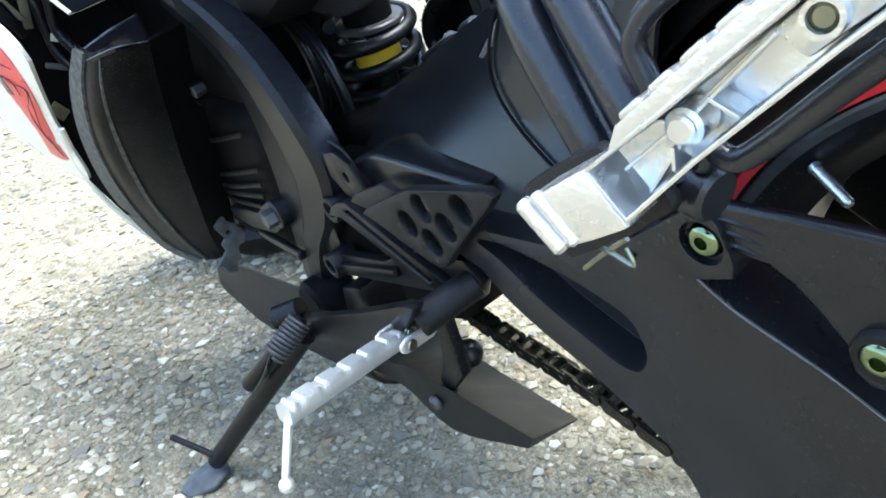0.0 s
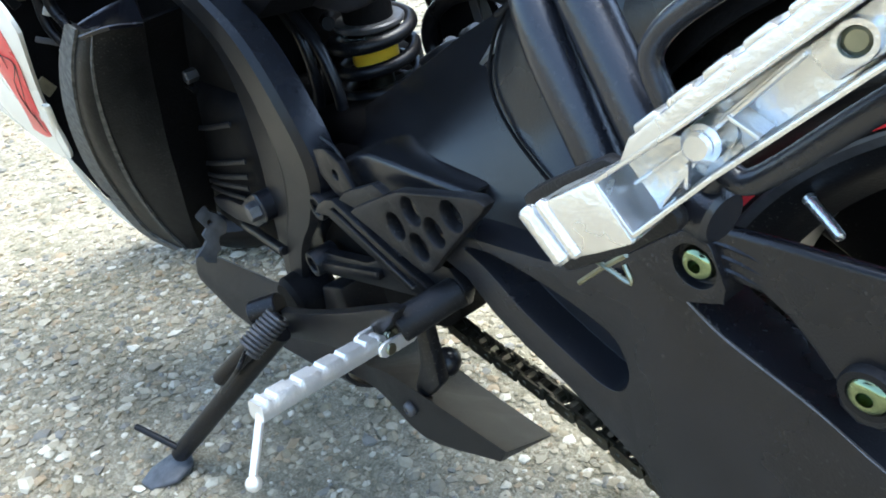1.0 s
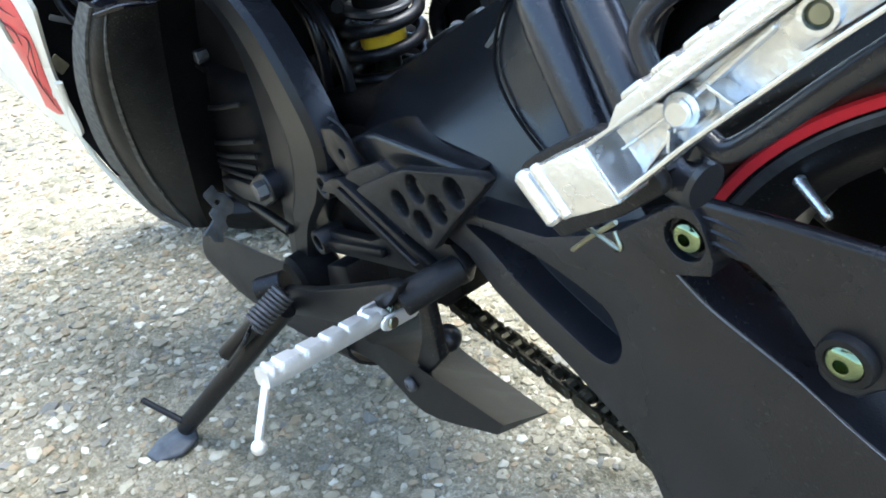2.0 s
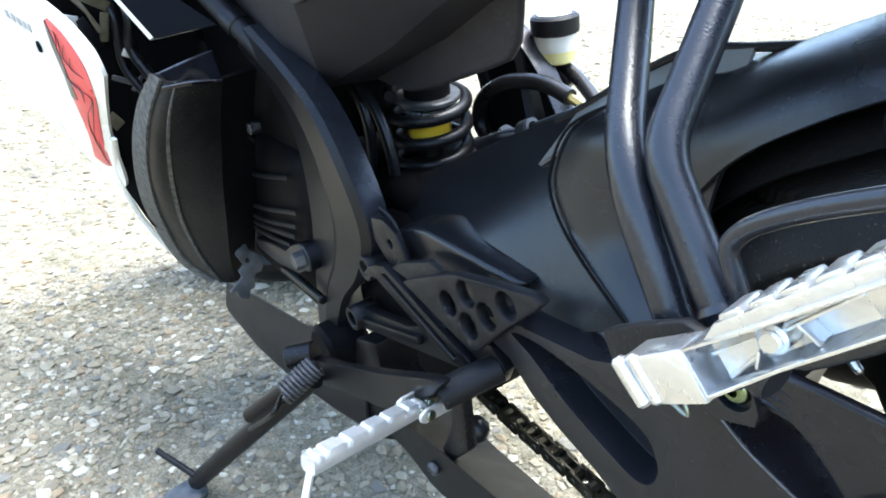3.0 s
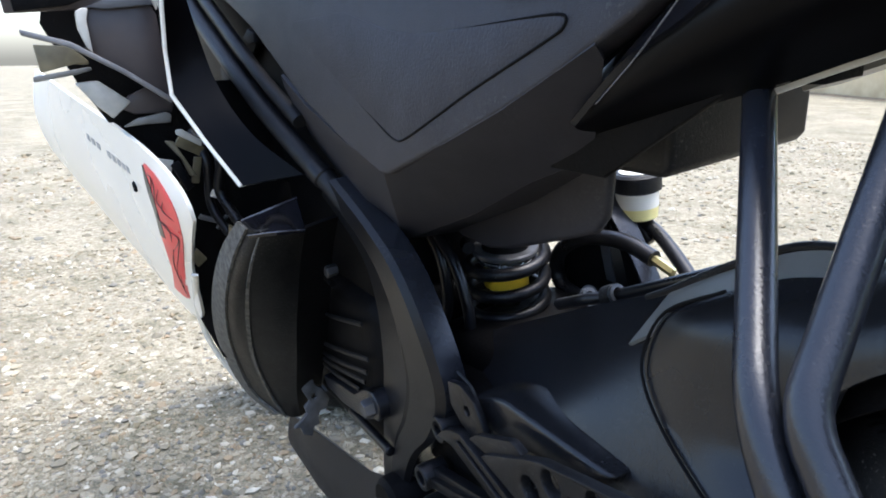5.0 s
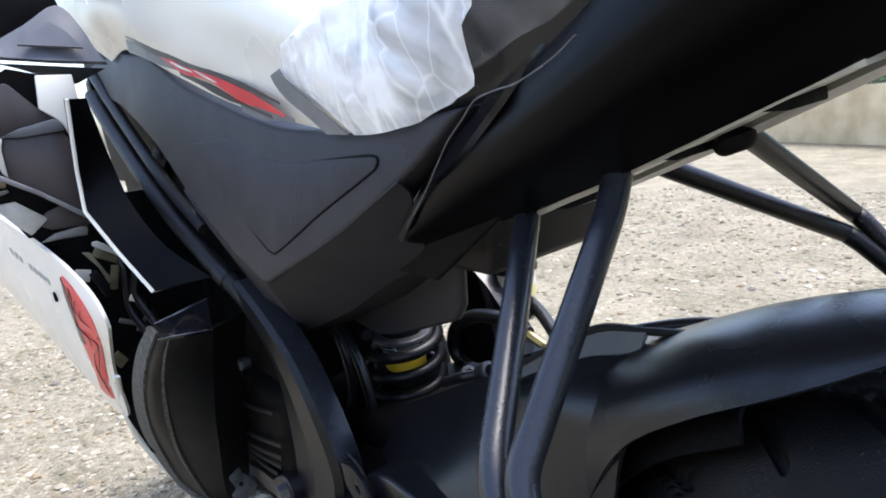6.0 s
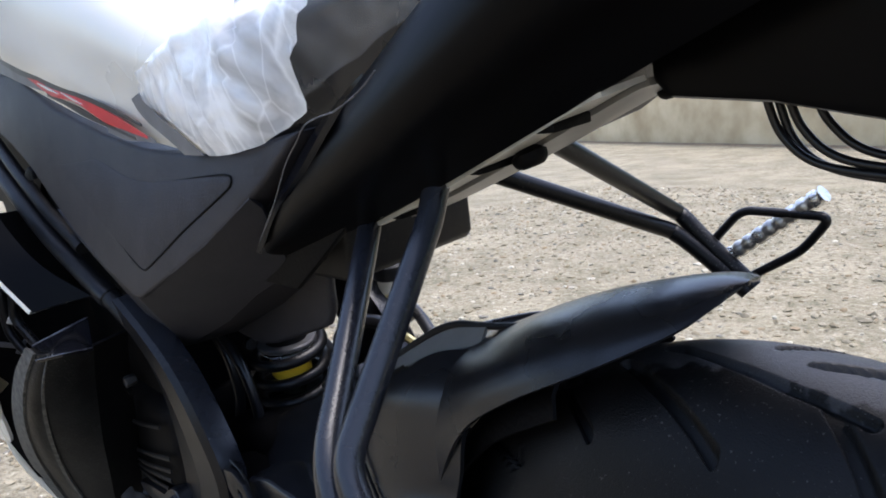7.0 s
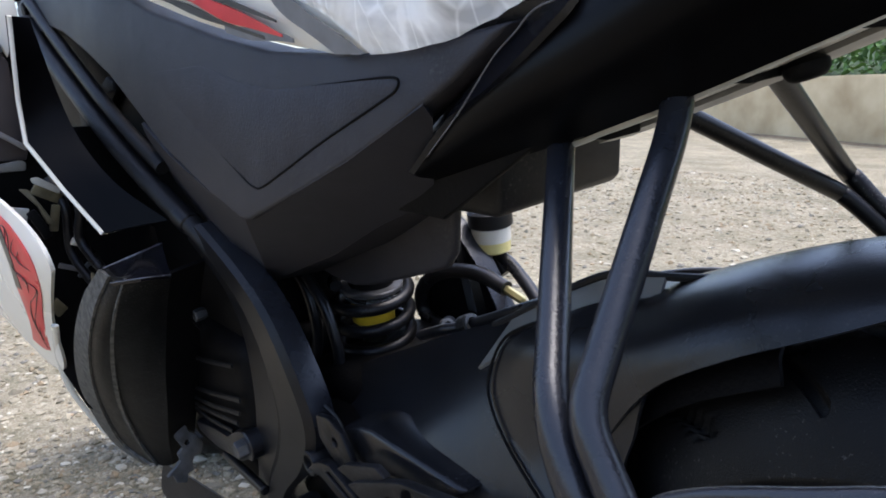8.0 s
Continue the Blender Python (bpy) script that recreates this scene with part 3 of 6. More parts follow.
def build_swingarm():
    s = empty("swingarm", bike)
    top = [(-0.40, 0.430), (-0.34, 0.458), (-0.288, 0.476), (-0.25, 0.480), (-0.2, 0.486), (-0.16, 0.502), (-0.131, 0.5165), (-0.105, 0.502), (-0.084, 0.4885), (-0.042, 0.4715), (-0.01, 0.455), (0.06, 0.425), (0.13, 0.39)]
    low = [(0.135, 0.33), (0.10, 0.295), (0.0, 0.28), (-0.08, 0.285), (-0.115, 0.305), (-0.127, 0.333), (-0.141, 0.358), (-0.168, 0.374), (-0.202, 0.392), (-0.235, 0.4045), (-0.264, 0.419), (-0.288, 0.440), (-0.31, 0.446), (-0.36, 0.432), (-0.40, 0.415)]
    pocket = [(p.x, p.z) for p in spline([(-0.284, 0, 0.4665), (-0.262, 0, 0.456), (-0.228, 0, 0.4345), (-0.186, 0, 0.416), (-0.165, 0, 0.4095), (-0.152, 0, 0.414), (-0.1455, 0, 0.427), (-0.147, 0, 0.441), (-0.158, 0, 0.4555), (-0.2, 0, 0.4665), (-0.25, 0, 0.4715)], 4, True)]
    part("left_arm", plate(top + low, -0.154, -0.122, [pocket], floor=-0.130, edge=0.005, segs=3), ARM, s, "satin black box-section arm with an oval recess")
    # Thin light tube draws the crease's highlight together with its wear.
    part("worn_crease_highlight", tube([(-0.112, -0.1535, 0.5045), (-0.105, -0.1537, 0.5005), (-0.084, -0.1537, 0.4870), (-0.042, -0.1537, 0.4700), (-0.01, -0.1537, 0.4535), (0.06, -0.1537, 0.4235)], 0.0007, 5, 8), BEAD, s, "worn crease with its highlight drawn on")
    part("right_arm", plate(top + low, 0.10, 0.15, edge=0.005), SATIN, s)
    part("cross_brace", block(-0.50, -0.36, -0.06, 0.10, 0.39, 0.455, 0.012), SATIN, s)
    g = [(-0.098, 0.541), (-0.090, 0.5455), (-0.056, 0.547), (0.0, 0.548), (0.11, 0.524), (0.13, 0.475), (0.06, 0.48), (0.008, 0.493), (-0.006, 0.483), (-0.014, 0.474), (-0.024, 0.472), (-0.032, 0.478), (-0.033, 0.489), (-0.044, 0.502), (-0.055, 0.513), (-0.066, 0.520), (-0.080, 0.520)]
    c = part("chain_guard", plate(g, -0.1545, -0.147, edge=0.003, segs=3), ARM, bike, "black plastic upper chain guard")
    for k in range(3):
        part("rib", tube([(-0.096, -0.153, 0.537 - 0.006 * k), (-0.080, -0.1542, 0.538 - 0.006 * k), (-0.062, -0.153, 0.5345 - 0.006 * k)], 0.0013, 4, 6), ARM, c)
    part("flange", patch([[(-0.100, -0.150, 0.538), (-0.05, -0.150, 0.5425), (0.0, -0.150, 0.539), (0.11, -0.150, 0.510)], [(-0.100, -0.130, 0.520), (-0.05, -0.130, 0.525), (0.0, -0.130, 0.521), (0.11, -0.130, 0.495)]], 4, 2, 0.003), ARM, c)
    tab = [(-0.134, 0.517), (-0.102, 0.541), (-0.093, 0.544), (-0.087, 0.537), (-0.0805, 0.519), (-0.0815, 0.510), (-0.103, 0.502), (-0.111, 0.504)]
    part("mounting_tab", plate(tab, -0.158, -0.143, [circle(-0.096, 0.5245, 0.0115, 24)], floor=-0.1525, edge=0.0022, segs=3), ARM, s)
    bolt((-0.096, -0.1535, 0.5245), 0.0088, s)
    part("lug", lathe(bmesh.new(), [(-0.017, 0.0075), (-0.019, 0.0085), (-0.019, 0.0115), (-0.0175, 0.0125), (0.0, 0.0125), (0.0, 0.0075)], (-0.019, -0.14, 0.494), (0, 1, 0), 28, True), PLASTIC, s)
    bolt((-0.019, -0.1565, 0.494), 0.0088, s)


build_swingarm()


def build_unseen_silencer():
    # Unseen can, added so the wheel's openings look black instead of sunlit ground.
    s = empty("unseen_silencer", bike)
    part("can", tube([(-0.30, 0.185, 0.33), (-0.22, 0.20, 0.345), (-0.05, 0.215, 0.385), (0.24, 0.235, 0.47)], lambda t: 0.030 + 0.034 * min(1, t * 3), 6, 24), ENGINE, s, "unseen black can added to darken the view through the wheel")
    part("end_cap", rod((0.238, 0.235, 0.47), (0.262, 0.237, 0.477), 0.060, 0.05, 28), SATIN, s)


build_unseen_silencer()


def link_mesh(inner):
    """One chain link along x: two waisted side plates with rollers."""
    bm = bmesh.new()
    p = 0.015875 / 2
    w = 0.0036 if inner else 0.0060
    for sgn in (-1, 1):
        loop = []
        for i in range(20):
            a = 2 * math.pi * i / 20
            x = math.copysign(p, math.cos(a)) + 0.0080 * math.cos(a)
            z = 0.0084 * math.sin(a) * (1 - 0.28 * (1 - abs(math.cos(a))) ** 2)
            loop.append((x, z))
        A = [bm.verts.new((x, sgn * w, z)) for x, z in loop]
        B = [bm.verts.new((x, sgn * (w + 0.0022), z)) for x, z in loop]
        bm.faces.new(A)
        bm.faces.new(B)
        for j in range(20):
            bm.faces.new((A[j], A[(j + 1) % 20], B[(j + 1) % 20], B[j]))
    for sgn in (-1, 1):
        lathe(bm, [(-0.0092, 0.0022), (-0.0085, 0.0028), (0.0085, 0.0028), (0.0092, 0.0022)] if not inner else [(-0.0036, 0.0068), (0.0036, 0.0068)], (sgn * p, 0, 0), (0, 1, 0), 10)
    bmesh.ops.recalc_face_normals(bm, faces=bm.faces)
    me = bpy.data.meshes.new("link")
    bm.to_mesh(me)
    bm.free()
    me.materials.append(CHAIN)
    return me


def build_chain():
    c = empty("drive_chain", bike)
    tagged(c, "oily steel roller chain")
    meshes = [link_mesh(False), link_mesh(True)]
    low = spline([(-0.44, -0.105, 0.318), (-0.36, -0.105, 0.306), (-0.28, -0.105, 0.300), (-0.2, -0.105, 0.286), (-0.1, -0.105, 0.264), (0.0, -0.105, 0.247)], 60)
    up = spline([(-0.42, -0.105, 0.43), (-0.3, -0.105, 0.453), (-0.15, -0.105, 0.467), (-0.088, -0.105, 0.466), (-0.03, -0.105, 0.458), (0.05, -0.105, 0.44)], 60)
    for path in (low, up):
        d, k = 0.0, 0
        last = path[0]
        for p in path[1:]:
            d += (p - last).length
            if d >= 0.015875:
                a = math.degrees(math.atan2((p - last).z, (p - last).x))
                ob = new("link", meshes[k % 2])
                ob.parent = c
                ob.matrix_local = pose(p.x, p.y, p.z, 0, -a, 0)
                k += 1
                d = 0.0
            last = p
    part("front_sprocket_cover", plate([(-0.50, 0.30), (-0.44, 0.305), (-0.39, 0.325), (-0.36, 0.350), (-0.352, 0.385), (-0.37, 0.415), (-0.5, 0.44)], -0.125, -0.07, edge=0.006), ENGINE, c)


build_chain()

# ---- hugger ----


def build_hugger():
    h = empty("hugger", bike)
    tagged(h, "satin black plastic rear wheel hugger")
    edge = [(0.013, -0.006, 0.7085), (0.000, -0.042, 0.698), (-0.024, -0.062, 0.686), (-0.060, -0.076, 0.668), (-0.109, -0.084, 0.643), (-0.155, -0.088, 0.611), (-0.188, -0.090, 0.565), (-0.21, -0.091, 0.51)]
    crown = [(0.015, 0.7120), (-0.008, 0.711), (-0.038, 0.705), (-0.08, 0.694), (-0.125, 0.678), (-0.175, 0.656), (-0.235, 0.630), (-0.285, 0.58)]
    grid = []
    for (ex, ey, ez), (cx, cz) in zip(edge, crown):
        row = []
        for u, k in ((-1, 0), (-0.93, 0.3), (-0.78, 0.62), (-0.45, 0.92), (0, 1), (0.45, 0.76), (0.78, 0.42), (0.93, 0.18), (1, 0)):
            row.append((ex + (cx - ex) * k, -ey * u, ez + (cz - ez) * k))
        grid.append(row)
    part("shell", patch(grid, 4, 5, 0.003), MOULDED, h)
    side = [[(-0.60, -0.035, 0.47), (-0.505, -0.03, 0.515), (-0.40, -0.03, 0.565), (-0.31, -0.03, 0.603), (-0.25, -0.035, 0.633)],
            [(-0.56, -0.08, 0.455), (-0.47, -0.075, 0.49), (-0.39, -0.07, 0.53), (-0.325, -0.065, 0.562), (-0.27, -0.052, 0.605)],
            [(-0.50, -0.115, 0.44), (-0.43, -0.115, 0.47), (-0.37, -0.11, 0.497), (-0.31, -0.10, 0.52), (-0.25, -0.09, 0.55)],
            [(-0.45, -0.13, 0.43), (-0.39, -0.135, 0.445), (-0.33, -0.138, 0.455), (-0.26, -0.135, 0.47), (-0.19, -0.125, 0.50)]]
    part("front_panel", patch(side, 5, 5, 0.004), MOULDED, h)
    seam = [[(-0.262, -0.053, 0.621), (-0.22, -0.045, 0.640), (-0.168, -0.036, 0.648)], [(-0.302, -0.066, 0.598), (-0.25, -0.075, 0.607), (-0.158, -0.068, 0.630)],
            [(-0.314, -0.077, 0.566), (-0.26, -0.085, 0.577), (-0.165, -0.083, 0.598)], [(-0.302, -0.088, 0.545), (-0.25, -0.093, 0.553), (-0.170, -0.087, 0.570)],
            [(-0.264, -0.103, 0.524), (-0.225, -0.104, 0.531), (-0.175, -0.093, 0.545)], [(-0.187, -0.131, 0.506), (-0.165, -0.13, 0.512), (-0.15, -0.128, 0.52)], [(-0.14, -0.153, 0.50), (-0.13, -0.15, 0.505), (-0.12, -0.146, 0.512)]]
    part("overlap_panel", patch(seam, 5, 5, 0.004), MOULDED, h)
    part("seam_edge", tube([(r[0][0], r[0][1] - 0.003, r[0][2] + 0.001) for r in seam], 0.0013, 5, 8), ENGINE, h, "dark open seam")
    liner = [[WC + Vector((math.sin(a) * r, y, math.cos(a) * r)) for y, r in ((-0.070, 0.308), (-0.055, 0.327), (0.0, 0.337), (0.055, 0.327), (0.070, 0.308))] for a in (-1.75, -1.45, -1.15, -0.9, -0.65, -0.4)]
    part("inner_liner", patch(liner, 3, 3, 0.003), ENGINE, h, "black inner face over the tyre")
    part("right_panel", patch([[(x, 0.03 - y, z - 0.04) for x, y, z in r] for r in side], 4, 4, 0.004), PLASTIC, h)
    box = [(-0.478, 0.480), (-0.445, 0.492), (-0.425, 0.497), (-0.345, 0.497), (-0.288, 0.496), (-0.322, 0.476), (-0.41, 0.458), (-0.44, 0.446), (-0.465, 0.448)]
    part("mount_box", plate(box, -0.136, -0.09, edge=0.006, segs=3), MOULDED, h)
    bolt((-0.252, -0.050, 0.619), 0.0075, h, (-0.4, -0.5, 0.8), ENGINE)
    # Grey strip over the front panel stands for the sky it reflects.
    part("sky_sheen_strip", patch([[(-0.345, -0.066, 0.557), (-0.285, -0.058, 0.600), (-0.235, -0.044, 0.632), (-0.185, -0.034, 0.648)], [(-0.335, -0.032, 0.592), (-0.285, -0.028, 0.622), (-0.235, -0.024, 0.647), (-0.19, -0.020, 0.657)]], 5, 4, 0.003, (0, -1, 1)), TRAY, h, "grey strip standing for sky reflected in the upper flank")
    part("crest_lip", tube([(-0.36, -0.030, 0.580), (-0.335, -0.029, 0.594), (-0.285, -0.025, 0.625), (-0.235, -0.021, 0.650), (-0.19, -0.018, 0.656), (-0.14, -0.014, 0.662)], 0.0032, 5, 8), PLASTIC, h, "black lip along the crest")


build_hugger()

# ---- frame ----


def build_frame():
    f = empty("frame", bike)
    left = [(-0.80, 0.618), (-0.735, 0.588), (-0.692, 0.555), (-0.678, 0.508), (-0.686, 0.44), (-0.703, 0.385), (-0.716, 0.34), (-0.745, 0.25), (-0.75, 0.20)]
    right = [(-0.72, 0.652), (-0.64, 0.618), (-0.580, 0.582), (-0.537, 0.526), (-0.513, 0.465), (-0.545, 0.405), (-0.607, 0.345), (-0.665, 0.25), (-0.69, 0.20)]
    for s in (1, -1):
        face, rim = [], []
        for (ax, az), (bx, bz) in zip(left, right):
            def across(u, y):
                return (ax + (bx - ax) * u, y * s, az + (bz - az) * u)
            face.append([across(0.04, -0.120), across(0.0, -0.133), across(0.05, -0.140), across(0.50, -0.1475), across(0.55, -0.1455), across(0.61, -0.1530), across(0.94, -0.1525), across(1.0, -0.146)])
            rim.append([across(1.0, -0.1458), across(1.008, -0.134), across(0.99, -0.120)])
        part("spar", patch(face, 1, 5, 0.006, (0, -s, 0)), SATIN, f, "satin black frame spar with a raised crease", sharp=10)
        # Lighter TUBE paint holds the edge's bluish sheen along with its scuffs.
        part("spar_edge", patch(rim, 1, 5, 0.004, (1, 0, 0)), TUBE, f, "rear edge of the spar, scuffs and sheen in lighter paint", sharp=30)
    part("rail", tube([(-1.27, -0.168, 0.915), (-1.15, -0.170, 0.855), (-0.92, -0.168, 0.742), (-0.80, -0.158, 0.681), (-0.735, -0.146, 0.642), (-0.69, -0.138, 0.61)], 0.0128), PLASTIC, f)
    part("panel_rail", tube([(-1.26, -0.158, 0.945), (-1.14, -0.160, 0.885), (-0.91, -0.160, 0.772), (-0.79, -0.152, 0.712)], 0.009), PLASTIC, f)
    part("weld_collar", rod((-0.765, -0.152, 0.66), (-0.745, -0.148, 0.648), 0.0145), SATIN, f)
    part("cable", tube([(-0.701, -0.05, 0.575), (-0.673, -0.05, 0.537), (-0.672, -0.05, 0.486), (-0.702, -0.05, 0.431)], 0.007), HOSE, f)
    part("cable", tube([(-0.678, -0.05, 0.575), (-0.639, -0.05, 0.538), (-0.623, -0.05, 0.493), (-0.625, -0.05, 0.45)], 0.007), HOSE, f)
    part("lower_brace", plate([(-0.60, 0.30), (-0.545, 0.32), (-0.545, 0.27), (-0.62, 0.25)], -0.15, 0.15, edge=0.004), SATIN, f)
    part("frame_bolt", rod((-0.694, -0.170, 0.376), (-0.694, -0.14, 0.376), 0.0115, 0.0125, 6), SPRING, f, "dark hexagon bolt head")
    part("bolt_flange", rod((-0.691, -0.158, 0.378), (-0.691, -0.138, 0.378), 0.0185, 0.018, 28), ARM, f)
    part("pivot_boss", rod((-0.655, -0.175, 0.262), (-0.655, -0.12, 0.262), 0.036, 0.038, 32, 0.006), ENGINE, f, "round black stand pivot boss")


build_frame()


def build_engine():
    e = empty("engine", bike)
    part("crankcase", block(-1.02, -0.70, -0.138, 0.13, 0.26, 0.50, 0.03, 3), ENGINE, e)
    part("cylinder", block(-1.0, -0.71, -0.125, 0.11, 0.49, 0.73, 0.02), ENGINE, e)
    for a, b, c in (((-0.95, 0.428), (-0.83, 0.448), (-0.715, 0.474)), ((-0.98, 0.363), (-0.829, 0.399), (-0.713, 0.428)), ((-0.97, 0.352), (-0.85, 0.375), (-0.725, 0.405)), ((-0.96, 0.343), (-0.858, 0.362), (-0.738, 0.386)), ((-0.95, 0.335), (-0.850, 0.350), (-0.765, 0.364))):
        part("cooling_fin", tube([(a[0], -0.140, a[1]), (b[0], -0.146, b[1]), (c[0], -0.146, c[1])], 0.0013, 4, 8, flat=2.5), PLASTIC, e)
    part("mounting_lug", plate([(-0.896, 0.334), (-0.82, 0.351), (-0.771, 0.358), (-0.742, 0.376), (-0.715, 0.388), (-0.693, 0.390), (-0.688, 0.376), (-0.708, 0.350), (-0.736, 0.335), (-0.822, 0.320), (-0.883, 0.319)], -0.154, -0.138, edge=0.004, segs=2), ARM, e, "grey cast mounting lug")
    part("case_bolt", rod((-0.80, -0.152, 0.52), (-0.80, -0.136, 0.52), 0.009, 0.008, 6), SPRING, e)
    part("case_rib", tube([(-0.93, -0.146, 0.50), (-0.86, -0.150, 0.515), (-0.79, -0.148, 0.505)], 0.004, 4, 8), ENGINE, e)
    part("shift_rod", rod((-0.80, -0.150, 0.318), (-0.66, -0.156, 0.330), 0.006), SATIN, e)
    part("gearbox", block(-0.68, -0.52, -0.09, 0.12, 0.30, 0.47, 0.03, 3), ENGINE, e)
    part("pivot_casting", plate([(-0.67, 0.335), (-0.64, 0.43), (-0.575, 0.455), (-0.50, 0.46), (-0.42, 0.44), (-0.36, 0.405), (-0.375, 0.378), (-0.46, 0.350), (-0.56, 0.330)], -0.125, 0.10, edge=0.008), ENGINE, e)
    part("radiator", block(-1.12, -1.06, -0.16, 0.16, 0.42, 0.78, 0.01), ENGINE, e)
    ragged = [(-0.172, 0.318), (-0.158, 0.310), (-0.156, 0.300), (-0.146, 0.291), (-0.139, 0.271), (-0.146, 0.257), (-0.156, 0.257), (-0.161, 0.249), (-0.161, 0.236), (-0.17, 0.234), (-0.176, 0.22), (-0.189, 0.227), (-0.192, 0.241), (-0.201, 0.242), (-0.187, 0.251), (-0.177, 0.259), (-0.179, 0.27), (-0.17, 0.277), (-0.178, 0.3)]
    torn = plate(ragged, 0.936, 0.944, [circle(-0.162, 0.284, 0.004, 8)], edge=0.001)
    bmesh.ops.transform(torn, matrix=pose(0, 0, 0, 0, 0, 90), verts=torn.verts)
    part("bracket", torn, TORN_GREY, e, "torn grey plastic bracket")


build_engine()

# ---- rider's rearset ----


def build_rearset():
    r = empty("rearset", bike)
    tagged(r, "black footrest bracket with heel guard and aluminium peg")
    base = [(-0.46, 0.436), (-0.36, 0.425), (-0.318, 0.434), (-0.302, 0.418), (-0.312, 0.398), (-0.36, 0.386), (-0.45, 0.362), (-0.565, 0.331), (-0.585, 0.34), (-0.578, 0.356), (-0.46, 0.385), (-0.425, 0.402)]
    part("bracket", plate(base, -0.150, -0.138, edge=0.002), SATIN, r)
    part("upper_bar", plate([(-0.52, 0.425), (-0.505, 0.438), (-0.488, 0.447), (-0.470, 0.452), (-0.340, 0.410), (-0.347, 0.400), (-0.368, 0.393), (-0.49, 0.430)], -0.159, -0.147, [[(-0.478, 0.4405), (-0.470, 0.4445), (-0.357, 0.4065), (-0.365, 0.4015)]], floor=-0.153, edge=0.0015), SATIN, r)
    part("lower_bar", plate([(-0.56, 0.352), (-0.43, 0.390), (-0.428, 0.381), (-0.56, 0.341)], -0.157, -0.148, edge=0.002), SATIN, r)
    part("upright_tab", plate([(-0.497, 0.492), (-0.474, 0.497), (-0.452, 0.489), (-0.437, 0.463), (-0.457, 0.446), (-0.480, 0.454), (-0.497, 0.468)], -0.150, -0.143, [circle(-0.466, 0.474, 0.005, 10)], edge=0.0015), SATIN, r)
    part("tab_lip", tube([(-0.487, -0.143, 0.503), (-0.466, -0.143, 0.498), (-0.456, -0.143, 0.487), (-0.460, -0.143, 0.480)], 0.0014, 4, 6), SATIN, r)
    for x, y, z in ((-0.528, -0.151, 0.425), (-0.567, -0.160, 0.349)):
        part("boss", lathe(bmesh.new(), [(-0.014, 0.0085), (-0.015, 0.0095), (-0.015, 0.0135), (-0.013, 0.0145), (0.014, 0.0145), (0.014, 0.0085)], (x, y + 0.013, z), (0, 1, 0), 28, True), SATIN, r)
        part("cap_screw", lathe(bmesh.new(), [(-0.008, 0.0035), (-0.009, 0.004), (-0.009, 0.0075), (-0.008, 0.0085), (0.01, 0.0085), (0.01, 0.0035)], (x, y + 0.013, z), (0, 1, 0), 20, True), SPRING, r, "dark socket cap screw")
    part("heel_tab", plate([(-0.445, 0.462), (-0.43, 0.473), (-0.375, 0.495), (-0.36, 0.49), (-0.40, 0.46)], -0.163, -0.155, edge=0.0015), PLASTIC, r)
    heel = [(-0.419, 0.460), (-0.405, 0.469), (-0.366, 0.487), (-0.345, 0.497), (-0.330, 0.503), (-0.256, 0.5195), (-0.238, 0.523), (-0.230, 0.520), (-0.236, 0.513), (-0.268, 0.484), (-0.292, 0.4615), (-0.311, 0.442), (-0.322, 0.437), (-0.336, 0.4395), (-0.384, 0.452)]
    part("heel_guard", plate(heel, -0.168, -0.158, [circle(x, z, 0.0115) for x, z in ((-0.3185, 0.4905), (-0.2685, 0.502), (-0.346, 0.470), (-0.294, 0.4815), (-0.3195, 0.461))], edge=0.0018), PLASTIC, r, "black heel guard with five round holes")
    part("peg_mount", rod((-0.314, -0.145, 0.414), (-0.331, -0.196, 0.402), 0.0125, 0.0135), PLASTIC, r)
    # peg
    p0, p1 = Vector((-0.344, -0.210, 0.390)), Vector((-0.320, -0.316, 0.413))
    d = (p1 - p0).normalized()
    side = d.cross(Vector((0, 0, 1))).normalized()
    up = side.cross(d)
    fork = Matrix(((d.x, side.x, up.x, p0.x), (d.y, side.y, up.y, p0.y), (d.z, side.z, up.z, p0.z), (0, 0, 0, 1)))

    def hinge(name, bm, material, label=""):
        bmesh.ops.transform(bm, matrix=fork, verts=bm.verts)
        return part(name, bm, material, r, label)
    cheek = [(-0.028, -0.004), (-0.024, -0.0062), (0.006, -0.0062), (0.011, -0.0035), (0.012, 0.0), (0.011, 0.0035), (0.006, 0.0062), (-0.024, 0.0062), (-0.028, 0.004)]
    for y in (-0.0150, 0.0120):
        hinge("clevis_cheek", plate(cheek, y, y + 0.003, [circle(0.002, 0, 0.003, 12)], edge=0.0008), BRIGHT, "bright cast hinge cheek")
    hinge("clevis_web", block(-0.028, -0.023, -0.0145, 0.0145, -0.006, 0.005, 0.001), SATIN)
    hinge("pivot_pin", rod((0.002, -0.0175, 0), (0.002, 0.0175, 0), 0.0034), STEEL)
    hinge("pin_head", rod((0.002, -0.0180, 0), (0.002, -0.0155, 0), 0.0048), STEEL)
    hinge("knuckle", rod((0.002, -0.0065, 0), (0.002, 0.0065, 0), 0.0072, 0.0072, 24), BRIGHT, "bright hinge knuckle of the peg")
    hinge("return_spring", tube([(-0.011 + 0.0052 * math.cos(a), -0.006 + a * 0.00055, 0.002 + 0.0052 * math.sin(a)) for a in np.linspace(0, 22, 88)], 0.0011, 1, 7), STEEL, "coiled return spring")
    rings = []
    n = 64
    for i in range(n + 1):
        t = i / n
        o = p0 + (p1 - p0) * t
        w = 0.0068 + 0.0014 * t
